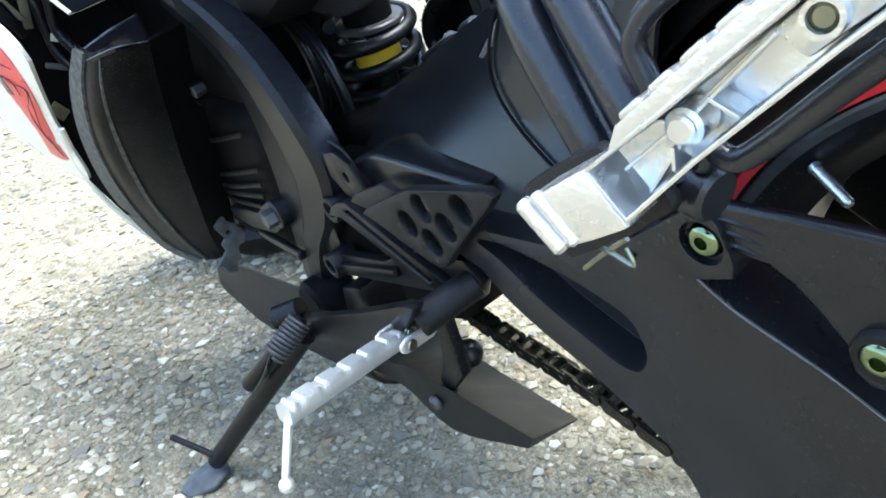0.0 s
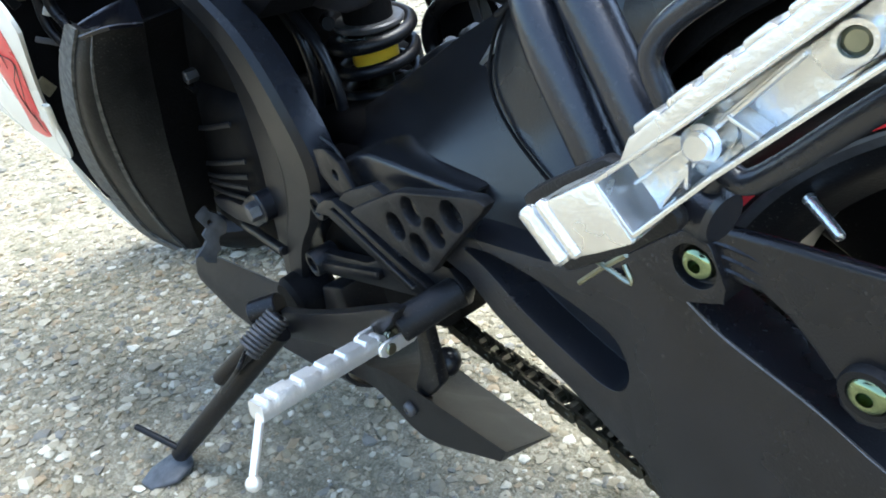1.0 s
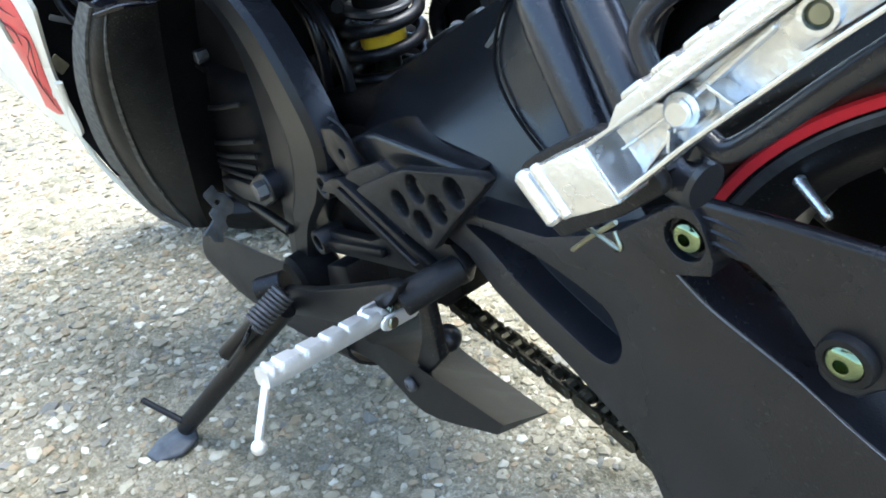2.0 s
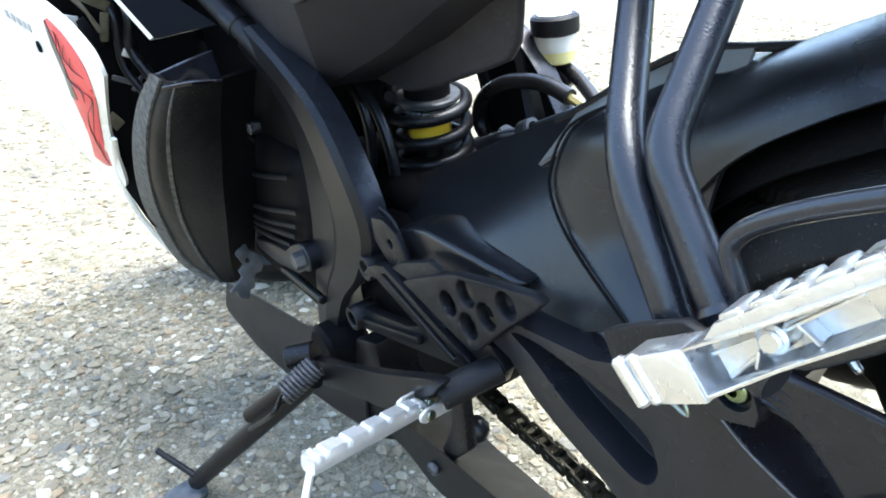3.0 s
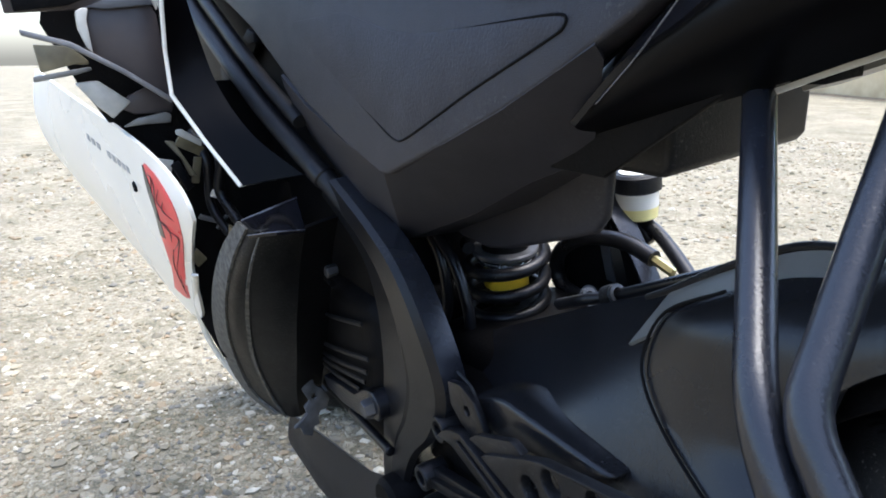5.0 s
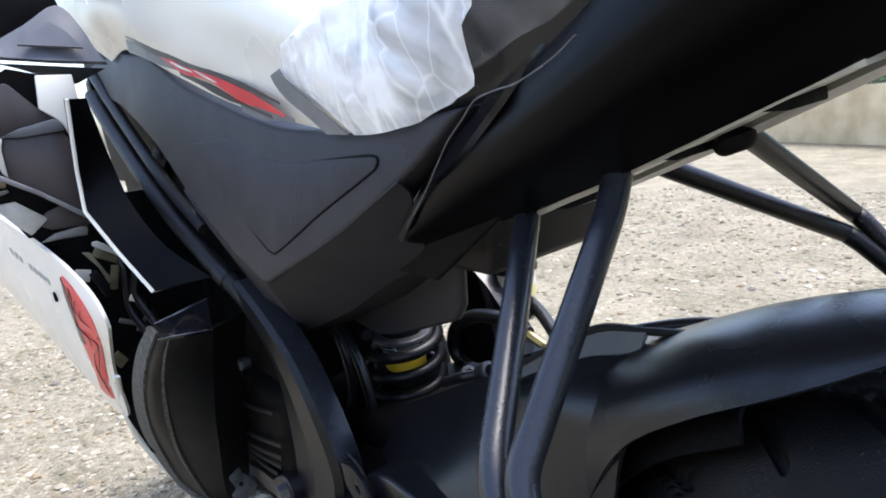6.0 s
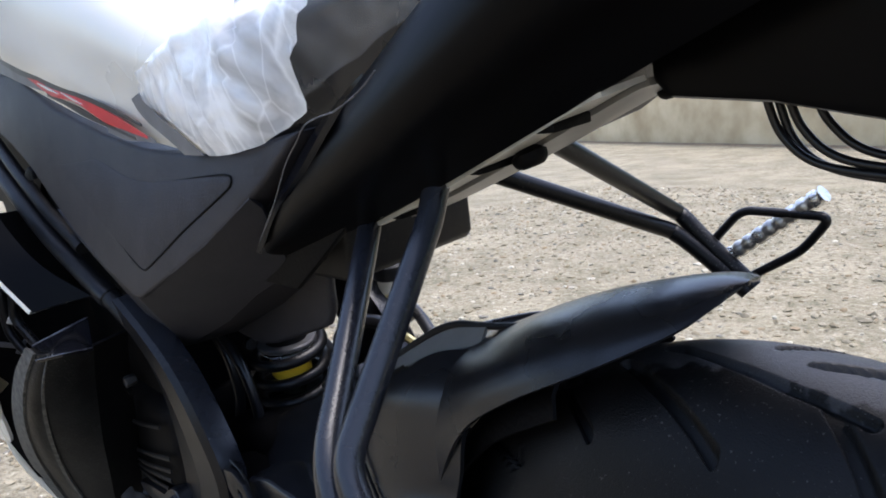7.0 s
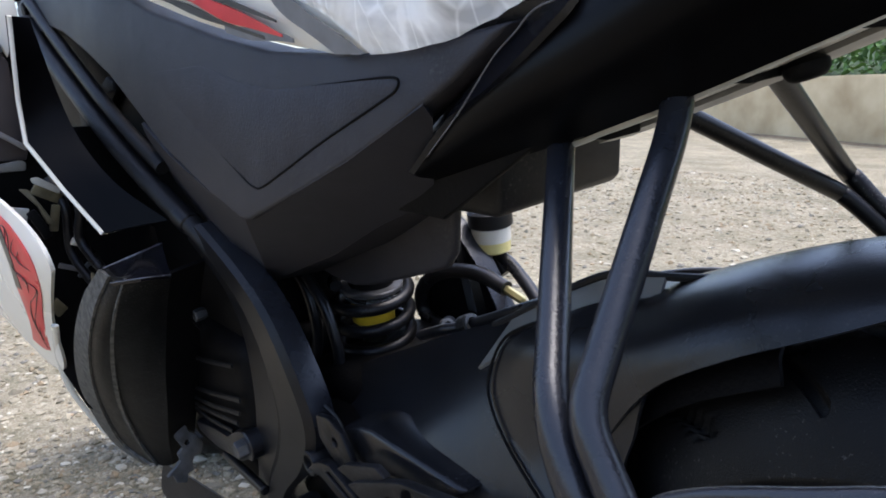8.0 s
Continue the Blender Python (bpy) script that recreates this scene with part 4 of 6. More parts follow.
        ridge = 0.0020 if (t * 5.4) % 1 < 0.78 and 0.05 < t < 0.96 else 0
        rings.append([o + side * a * w + up * (b * 0.0066 + (ridge if b > 0 else 0)) for a, b in ((-1, -0.5), (-0.7, -1), (0.7, -1), (1, -0.5), (1, 0.6), (0.75, 1), (-0.75, 1), (-1, 0.6))])
    part("peg", loft(rings), BRIGHT, r, "bright cast aluminium peg with cross ridges")
    tip = p1 - d * 0.004
    part("peg_feeler", rod(tip, Vector((-0.300, -0.338, 0.385)), 0.0032, 0.0028), BRIGHT, r, "bright feeler rod with a ball end")
    bm = bmesh.new()
    bmesh.ops.create_uvsphere(bm, u_segments=16, v_segments=10, radius=0.0055)
    bmesh.ops.translate(bm, verts=bm.verts, vec=(-0.297, -0.3395, 0.383))
    part("feeler_ball", bm, BRIGHT, r)
    part("gear_lever_arm", plate([(-0.352, 0.385), (-0.338, 0.38), (-0.34, 0.32), (-0.372, 0.285), (-0.388, 0.29), (-0.365, 0.33)], -0.172, -0.16, edge=0.003), SATIN, r)
    bm = bmesh.new()
    bmesh.ops.create_uvsphere(bm, u_segments=16, v_segments=10, radius=0.013)
    bmesh.ops.translate(bm, verts=bm.verts, vec=(-0.357, -0.15, 0.322))
    part("rubber_knob", bm, HOSE, r)


build_rearset()

# ---- side stand ----


def build_stand():
    s = empty("side_stand", bike)
    tagged(s, "black steel side stand with coil spring, foot on the ground")
    part("pivot_plate", plate([(-0.609, 0.296), (-0.52, 0.332), (-0.42, 0.379), (-0.33, 0.424), (-0.31, 0.430), (-0.325, 0.412), (-0.395, 0.345), (-0.526, 0.295), (-0.60, 0.262)], -0.205, -0.193, edge=0.002), SATIN, s)
    a, b = Vector((-0.585, -0.215, 0.285)), Vector((-0.782, -0.352, 0.068))
    part("leg", tube([a, (a + b) / 2, b], 0.0125, 4, 16), SATIN, s)
    part("foot", plate([(-0.805, -0.392), (-0.79, -0.412), (-0.765, -0.405), (-0.752, -0.372), (-0.765, -0.345), (-0.79, -0.340), (-0.81, -0.36)], 0.062, 0.070, edge=0.003), TORN_GREY, s, "worn grey steel foot plate").matrix_local = Matrix(((1, 0, 0, 0), (0, 0, 1, 0), (0, 1, 0, -0.013), (0, 0, 0, 1)))
    part("kick_tang", rod((-0.772, -0.352, 0.085), (-0.832, -0.383, 0.109), 0.0045), SATIN, s)
    part("knuckle", rod((-0.625, -0.225, 0.298), (-0.60, -0.20, 0.306), 0.014), SATIN, s)
    p, q = Vector((-0.552, -0.219, 0.324)), Vector((-0.556, -0.260, 0.304))
    ax = (q - p).normalized()
    u = ax.orthogonal().normalized()
    v = ax.cross(u)
    L = (q - p).length
    pts = [p + ax * (L * i / 180) + (u * math.cos(i * 0.33) + v * math.sin(i * 0.33)) * 0.0118 for i in range(181)]
    part("coil_spring", sweep(bmesh.new(), pts, 0.0023, 7), SPRING, s, "grey coil spring")
    part("spring_sleeve", rod(p - ax * 0.002, q, 0.0066, 0.006), HOSE, s)
    part("spring_hook", tube([q, q + (q - p) * 0.08, (-0.54, -0.28, 0.30), (-0.63, -0.290, 0.225)], 0.0026), SATIN, s)
    part("tie_rod", rod((-0.575, -0.235, 0.300), (-0.645, -0.283, 0.232), 0.0100), SATIN, s)


build_stand()

# ---- belly pan ----


def build_belly():
    b = empty("belly_pan", bike)
    tagged(b, "black plastic belly pan under the engine")
    part("front_shell", patch([[(-1.08, -0.172, 0.19), (-0.93, -0.168, 0.225), (-0.78, -0.148, 0.232), (-0.70, -0.14, 0.26), (-0.60, -0.14, 0.27)], [(-1.07, -0.185, 0.14), (-0.93, -0.185, 0.135), (-0.79, -0.185, 0.155), (-0.68, -0.18, 0.175), (-0.56, -0.172, 0.20)], [(-1.05, -0.15, 0.10), (-0.93, -0.14, 0.10), (-0.79, -0.13, 0.115), (-0.68, -0.12, 0.13), (-0.56, -0.12, 0.15)]], 1, 4, 0.004, (0, -1, 0)), PLASTIC, b, sharp=20)
    tail = [[(-0.62, -0.15, 0.235), (-0.62, -0.06, 0.23), (-0.62, -0.06, 0.13), (-0.62, -0.16, 0.18)], [(-0.505, -0.166, 0.250), (-0.52, -0.07, 0.215), (-0.52, -0.07, 0.13), (-0.49, -0.168, 0.224)], [(-0.423, -0.176, 0.288), (-0.43, -0.10, 0.238), (-0.44, -0.09, 0.17), (-0.40, -0.172, 0.219)], [(-0.262, -0.172, 0.298), (-0.309, -0.091, 0.220), (-0.314, -0.090, 0.213), (-0.2735, -0.172, 0.279)]]
    part("rear_shell", loft(tail, True, 4), PLASTIC, b)
    bolt((-0.40, -0.178, 0.260), 0.0075, b, finish=SPRING)


build_belly()

# ---- pillion hangers ----


def bend(pts, radius, n=8):
    """Straight runs joined by rounded bends."""
    P = [Vector(p) for p in pts]
    out = [P[0]]
    for a, b, c in zip(P, P[1:], P[2:]):
        r = min(radius, (a - b).length * 0.45, (c - b).length * 0.45)
        u, v = b + (a - b).normalized() * r, b + (c - b).normalized() * r
        out += [u * (1 - t) ** 2 + b * 2 * t * (1 - t) + v * t * t for t in (k / n for k in range(n + 1))]
    return out + [P[-1]]


def build_hanger_near():
    h = empty("pillion_hanger", bike)
    tagged(h, "bent black tube hanger with folded aluminium pillion peg")
    front = bend([(-0.2364, -0.060, 0.7812), (-0.1129, -0.217, 0.6601), (-0.0732, -0.2229, 0.5942)], 0.028)
    rear = bend([(-0.1305, -0.090, 0.7885), (-0.1262, -0.1035, 0.7692), (-0.0997, -0.2093, 0.6677), (-0.048, -0.224, 0.6025)], 0.014)
    part("tube_front", sweep(bmesh.new(), front, 0.0084, 18), TUBE, h)
    part("tube_rear", sweep(bmesh.new(), rear, 0.0084, 18), TUBE, h)
    part("lug", rod((-0.064, -0.219, 0.606), (-0.036, -0.2215, 0.600), 0.0092), TUBE, h)
    part("weld_bead", lathe(bmesh.new(), [(-0.003, 0.0086), (0.0, 0.0098), (0.003, 0.0086)], (-0.060, -0.2205, 0.618), (-0.052, 0.015, 0.065), 20, True), TUBE, h)
    loop = spline([(-0.047, -0.223, 0.618), (-0.053, -0.223, 0.633), (-0.0575, -0.223, 0.644), (-0.0555, -0.2225, 0.651), (-0.047, -0.222, 0.659), (-0.028, -0.2215, 0.670), (0.0, -0.221, 0.683), (0.03, -0.22, 0.696), (0.055, -0.22, 0.697), (0.050, -0.221, 0.68), (0.020, -0.222, 0.655), (0.001, -0.222, 0.639), (-0.020, -0.222, 0.620), (-0.029, -0.223, 0.6145), (-0.036, -0.223, 0.617), (-0.040, -0.223, 0.611)], 8)
    part("guard_loop", sweep(bmesh.new(), loop, 0.0038, 12), TUBE, h)


build_hanger_near()
PEG_O = Vector((-0.0215, -0.2555, 0.639))
PEG_U = Vector((0.029, 0.008, 0.024)).normalized()
PEG_D = Vector((-0.107, 0.128, -0.082)).normalized()
PEG_D = (PEG_D - PEG_U * PEG_D.dot(PEG_U)).normalized()
PEG_V = PEG_D.cross(PEG_U)


def build_pillion_peg():
    if PEG_V.z < 0:
        v = -PEG_V
    else:
        v = PEG_V
    m = Matrix(((PEG_U.x, PEG_D.x, v.x, PEG_O.x), (PEG_U.y, PEG_D.y, v.y, PEG_O.y), (PEG_U.z, PEG_D.z, v.z, PEG_O.z), (0, 0, 0, 1)))
    g = empty("pillion_peg", bike)
    tagged(g, "cast aluminium pillion peg folded up, ribbed hollow underside")

    def add(name, bm, material, label=""):
        bmesh.ops.transform(bm, matrix=m, verts=bm.verts)
        return part(name, bm, material, g, label)
    outer = [(-0.027, -0.0105), (0, -0.0083), (0.04, -0.0072), (0.085, -0.0078), (0.092, -0.004), (0.092, 0.004), (0.085, 0.0072), (0.04, 0.0065), (0, 0.0068), (-0.027, 0.0078)]
    inner = [(-0.0264, -0.0090), (0, -0.0069), (0.04, -0.0058), (0.082, -0.0064), (0.088, -0.003), (0.088, 0.003), (0.082, 0.0058), (0.04, 0.0052), (0, 0.0055), (-0.0264, 0.0066)]
    add("body", plate(outer, 0.0, 0.021, [inner], floor=0.016, edge=0.0005), ALU)
    add("hinge_block", plate([(-0.0505, -0.0058), (-0.040, -0.0088), (-0.027, -0.0118), (-0.0265, 0.0082), (-0.040, 0.0104), (-0.0505, 0.0122)], -0.0008, 0.017, edge=0.0015), ALU)
    add("hinge_lip", rod((-0.0505, -0.0005, -0.0064), (-0.0515, -0.0005, 0.0128), 0.003), ALU)
    add("hinge_step", rod((-0.0455, 0.0, -0.0070), (-0.0460, 0.0, 0.0120), 0.0022), ALU)
    add("pin_boss", rod((0, 0.0045, 0), (0, 0.0165, 0), 0.0050), ALU)
    add("pin", rod((0, 0.0032, 0), (0, 0.006, 0), 0.0038), ALU)
    add("screw_plate", plate([(0.030, -0.0048), (0.0285, 0.0046), (0.05, 0.0048), (0.083, 0.0054), (0.086, 0.0), (0.083, -0.0058), (0.05, -0.0056)], 0.0085, 0.0165, edge=0.0012), ALU)
    add("end_boss", lathe(bmesh.new(), [(0.0, 0.0032), (0.0, 0.0044), (0.004, 0.0048), (0.004, 0.0032)], (0.0385, 0.0058, 0), (0, 1, 0), 24, True), ALU)
    add("end_screw", rod((0.0385, 0.0068, 0), (0.0385, 0.010, 0), 0.0031), STEEL)
    add("end_ring", lathe(bmesh.new(), [(0.0, 0.0034), (-0.001, 0.0042), (0.0, 0.0060), (0.006, 0.0064), (0.006, 0.0034)], (0.066, 0.004, 0), (0, 1, 0), 28, True), ALU, "bright raised ring")
    for (ax, az), (bx, bz), h in (((0.0045, 0.0012), (0.0295, 0.0036), 0.0075), ((0.0040, 0.0022), (0.0290, 0.0042), 0.0105), ((0.0115, -0.0062), (0.0085, 0.0022), 0.0070), ((-0.021, -0.0076), (-0.0035, -0.0022), 0.0080), ((-0.024, 0.0010), (-0.0045, 0.0012), 0.0095), ((-0.010, -0.0070), (-0.0060, -0.0020), 0.0060), ((-0.0035, 0.0035), (-0.006, 0.0058), 0.0070)):
        n = Vector((-(bz - az), 0, bx - ax)).normalized() * 0.00055
        add("rib", plate([(ax + n.x, az + n.z), (bx + n.x, bz + n.z), (bx - n.x, bz - n.z), (ax - n.x, az - n.z)], h, 0.0165, edge=0.0003), ALU)
    add("side_wall", plate([(-0.022, 0.0062), (0.085, 0.0062), (0.084, 0.0112), (-0.013, 0.0112)], 0.003, 0.0205, edge=0.0008), ALU)
    for k in range(9):
        x = -0.012 + k * 0.011
        add("rubber_ridge", plate([(x, 0.0106), (x + 0.0088, 0.0106), (x + 0.0080, 0.0130), (x + 0.0010, 0.0130)], 0.0045, 0.022, edge=0.0008), ALU)
    part("flange", plate([(x + 0.0095, z + 0.004) for x, z in ((-0.112, 0.594), (-0.104, 0.600), (-0.087, 0.610), (-0.072, 0.618), (-0.059, 0.616), (-0.047, 0.606), (-0.046, 0.602), (-0.064, 0.588), (-0.094, 0.569), (-0.102, 0.574))], -0.241, -0.235, edge=0.002), PLASTIC, g, "dark steel hinge flange")
    part("split_pin", tube([(-0.091, -0.230, 0.560), (-0.080, -0.229, 0.570), (-0.069, -0.228, 0.579)], 0.0011, 4, 6), STEEL, g)
    part("split_pin", tube([(-0.083, -0.230, 0.574), (-0.076, -0.229, 0.571), (-0.068, -0.228, 0.568), (-0.071, -0.227, 0.574)], 0.0010, 4, 6), STEEL, g)


build_pillion_peg()


def build_hanger_far():
    h = empty("pillion_hanger", bike)
    part("tube_front", tube(FAR_A, 0.0082), SATIN, h)
    part("tube_rear", tube(FAR_B, 0.0082), SATIN, h)
    loop = bend([(-0.148, 0.255, 0.618), (-0.162, 0.26, 0.640), (-0.128, 0.26, 0.675), (-0.048, 0.26, 0.672), (-0.074, 0.26, 0.640), (-0.122, 0.26, 0.611)], 0.012)
    part("guard_loop", sweep(bmesh.new(), loop, 0.0042, 10), SATIN, h)
    g = empty("pillion_peg", bike)
    p0, p1 = Vector((-0.146, 0.262, 0.627)), Vector((-0.056, 0.266, 0.691))
    d = (p1 - p0).normalized()
    s = d.cross(Vector((0, 0, 1))).normalized()
    u = s.cross(d)
    rings = []
    for i in range(49):
        t = i / 48
        k = 0.0082 if (t * 9) % 1 < 0.6 else 0.0066
        o = p0 + (p1 - p0) * t
        rings.append([o + (s * math.cos(a) + u * math.sin(a)) * k for a in (2 * math.pi * j / 10 for j in range(10))])
    part("body", loft(rings), ALU, g)


FAR_A = [(-0.246, 0.04, 0.770), (-0.234, 0.078, 0.748), (-0.193, 0.220, 0.667), (-0.184, 0.236, 0.655), (-0.165, 0.244, 0.636), (-0.125, 0.254, 0.596)]
FAR_B = [(-0.148, 0.03, 0.794), (-0.155, 0.061, 0.777), (-0.187, 0.237, 0.680), (-0.182, 0.249, 0.668), (-0.162, 0.252, 0.645), (-0.120, 0.258, 0.600)]
build_hanger_far()

# ---- side panel, boxes under the seat ----


def build_side_panel():
    s = empty("side_panel", bike)
    tagged(s, "dark grey moulded plastic side panel with an inset grip pad")
    k = (-0.306, 0.0395, 0.213)
    out = [(-1.38, 0.945), (-1.335, 0.905), (-1.29, 0.889), (-1.21, 0.896), (-1.14, 0.897), (-1.084, 0.886), (-0.966, 0.852), (-0.873, 0.821), (-0.79, 0.785), (-0.70, 0.746), (-0.582, 0.709), (-0.515, 0.692), (-0.50, 0.693), (-0.415, 0.725), (-0.35, 0.751), (-0.302, 0.773), (-0.245, 0.803), (-0.201, 0.833), (-0.254, 0.828), (-0.35, 0.822), (-0.469, 0.831), (-0.569, 0.848), (-0.739, 0.885), (-0.918, 0.941), (-1.1, 0.965), (-1.31, 0.968)]
    part("face", lean_to(plate(out, 0, 0.03, edge=0.004, segs=3), *k), PANEL, s)
    low = [[(-0.78, -0.168, 0.768), (-0.70, -0.172, 0.740), (-0.59, -0.176, 0.711), (-0.509, -0.177, 0.694), (-0.415, -0.167, 0.726), (-0.35, -0.159, 0.752), (-0.27, -0.148, 0.79)],
           [(-0.80, -0.160, 0.752), (-0.72, -0.163, 0.722), (-0.61, -0.168, 0.694), (-0.528, -0.168, 0.680), (-0.425, -0.157, 0.714), (-0.358, -0.149, 0.741), (-0.275, -0.138, 0.78)],
           [(-0.86, -0.10, 0.63), (-0.79, -0.10, 0.60), (-0.73, -0.10, 0.578), (-0.66, -0.10, 0.580), (-0.50, -0.10, 0.640), (-0.411, -0.10, 0.682), (-0.34, -0.095, 0.71)],
           [(-0.86, -0.02, 0.62), (-0.79, -0.02, 0.59), (-0.73, -0.02, 0.57), (-0.66, -0.02, 0.572), (-0.50, -0.02, 0.635), (-0.41, -0.02, 0.68), (-0.34, -0.02, 0.71)]]
    part("lower_return", patch(low, 1, 1, 0.004, (0, -1, -0.5)), PANEL, s, sharp=16)
    pad = [(-0.74, 0.822), (-0.60, 0.763), (-0.495, 0.7235), (-0.478, 0.7225), (-0.385, 0.763), (-0.305, 0.795), (-0.294, 0.803), (-0.30, 0.807), (-0.358, 0.805), (-0.459, 0.801), (-0.51, 0.806), (-0.60, 0.825)]
    part("grip_pad", lean_to(plate(pad, -0.0006, 0.01, edge=0.0004), *k), PAD, s, "finely dimpled inset pad")
    line = spline([(-0.56, 0, 0.748), (-0.52, 0, 0.733), (-0.502, 0, 0.7262), (-0.489, 0, 0.7228), (-0.474, 0, 0.7242), (-0.43, 0, 0.743), (-0.385, 0, 0.763), (-0.31, 0, 0.793), (-0.296, 0, 0.800), (-0.298, 0, 0.8065), (-0.33, 0, 0.8065), (-0.40, 0, 0.8035)], 5)
    part("pad_groove", sweep(bmesh.new(), [Vector((p.x, -0.0004 + k[0] + k[1] * p.x + k[2] * p.z, p.z)) for p in line], lambda u: 0.0009 * min(1, 8 * u, 8 * (1 - u)) + 0.0001, 8), ENGINE, s)
    # Flush dark plate stands for the shaded opening of the slot.
    part("edge_slot", lean_to(plate([(-0.905, 0.812), (-0.885, 0.822), (-0.862, 0.816), (-0.858, 0.806), (-0.878, 0.804)], -0.0012, 0.004, edge=0.0006), *k), ENGINE, s)
    part("screw", rod((-1.294, -0.165, 0.935), (-1.294, -0.14, 0.935), 0.013), ENGINE, s)
    trim = [[(-0.315, -0.133, 0.742), (-0.263, -0.137, 0.779), (-0.217, -0.140, 0.80), (-0.16, -0.141, 0.835)], [(-0.308, -0.130, 0.75), (-0.255, -0.130, 0.792), (-0.208, -0.130, 0.822), (-0.15, -0.128, 0.852)], [(-0.30, -0.12, 0.757), (-0.25, -0.118, 0.80), (-0.20, -0.115, 0.838), (-0.14, -0.11, 0.866)]]
    part("gloss_trim", patch(trim, 5, 5, 0.004, (0, -1, 0.5)), GLOSS, s, "gloss black trim")
    # Thin light bead drawn where the gloss trim catches a highlight.
    part("trim_highlight", tube([(-0.274, -0.146, 0.758), (-0.242, -0.146, 0.783), (-0.223, -0.146, 0.800), (-0.205, -0.146, 0.816), (-0.188, -0.146, 0.827), (-0.173, -0.146, 0.837), (-0.153, -0.146, 0.841), (-0.137, -0.146, 0.843), (-0.111, -0.146, 0.851), (-0.092, -0.146, 0.860)], 0.0005, 4, 8), BEAD, s, "highlight line drawn along the trim")
    # Dark sheet added to close a bright leak between panel and tail.
    part("inner_filler", plate([(-0.40, 0.70), (-0.40, 0.76), (-0.30, 0.80), (-0.22, 0.81), (-0.22, 0.76), (-0.32, 0.70)], -0.105, -0.098, edge=0.002), ENGINE, s)
    part("seat_base", plate([(-0.37, 0.73), (-0.33, 0.82), (-0.20, 0.84), (-0.10, 0.875), (0.05, 0.93), (0.05, 0.88), (-0.1, 0.80), (-0.3, 0.74)], -0.085, 0.085, edge=0.004), PLASTIC, s)


build_side_panel()


def build_boxes():
    a = empty("airbox", bike)
    part("body", plate([(-0.82, 0.60), (-0.64, 0.572), (-0.588, 0.570), (-0.55, 0.578), (-0.50, 0.594), (-0.44, 0.614), (-0.413, 0.624), (-0.399, 0.640), (-0.391, 0.68), (-0.39, 0.75), (-0.82, 0.75)], -0.037, -0.026, edge=0.005, segs=3), PANEL, a)
    part("rear_body", plate([(-0.82, 0.60), (-0.66, 0.575), (-0.61, 0.575), (-0.55, 0.590), (-0.50, 0.606), (-0.475, 0.622), (-0.465, 0.66), (-0.46, 0.75), (-0.82, 0.75)], -0.028, 0.012, edge=0.006), PLASTIC, a)
    b = empty("battery_tray", bike)
    part("body", plate([(-0.47, 0.694), (-0.37, 0.690), (-0.312, 0.690), (-0.306, 0.698), (-0.30, 0.76), (-0.47, 0.76)], -0.06, 0.085, edge=0.006, segs=3), PLASTIC, b)


build_boxes()

# ---- shock ----


def build_shock():
    s = empty("rear_shock", bike)
    tagged(s, "rear shock absorber with black coil spring and yellow bump stop")
    a, b = Vector((-0.655, 0.02, 0.425)), Vector((-0.64, 0.02, 0.575))
    ax = (b - a).normalized()
    part("damper", rod(a, b, 0.016), STEEL, s)
    part("bump_stop", rod(a + ax * 0.072, a + ax * 0.098, 0.027), YELLOW, s, "yellow bump stop")
    part("upper_body", rod(a + ax * 0.10, b + ax * 0.06, 0.028), ENGINE, s)
    part("collar", rod(a + ax * 0.115, a + ax * 0.122, 0.040), SPRING, s)
    part("lower_seat", rod(a + ax * -0.012, a + ax * 0.004, 0.042), ALU, s, "bare metal lower spring seat")
    part("top_ring", rod(a + ax * 0.104, a + ax * 0.110, 0.034), ALU, s, "bright ring under the top mount")
    n = 220
    u = ax.orthogonal().normalized()
    v = ax.cross(u)
    pts = [a + ax * (0.128 * i / n) + (u * math.cos(i * 2 * math.pi * 4.6 / n) + v * math.sin(i * 2 * math.pi * 4.6 / n)) * 0.046 for i in range(n + 1)]
    part("coil_spring", sweep(bmesh.new(), pts, 0.0075, 12), SATIN, s, "thick black coil spring")


build_shock()


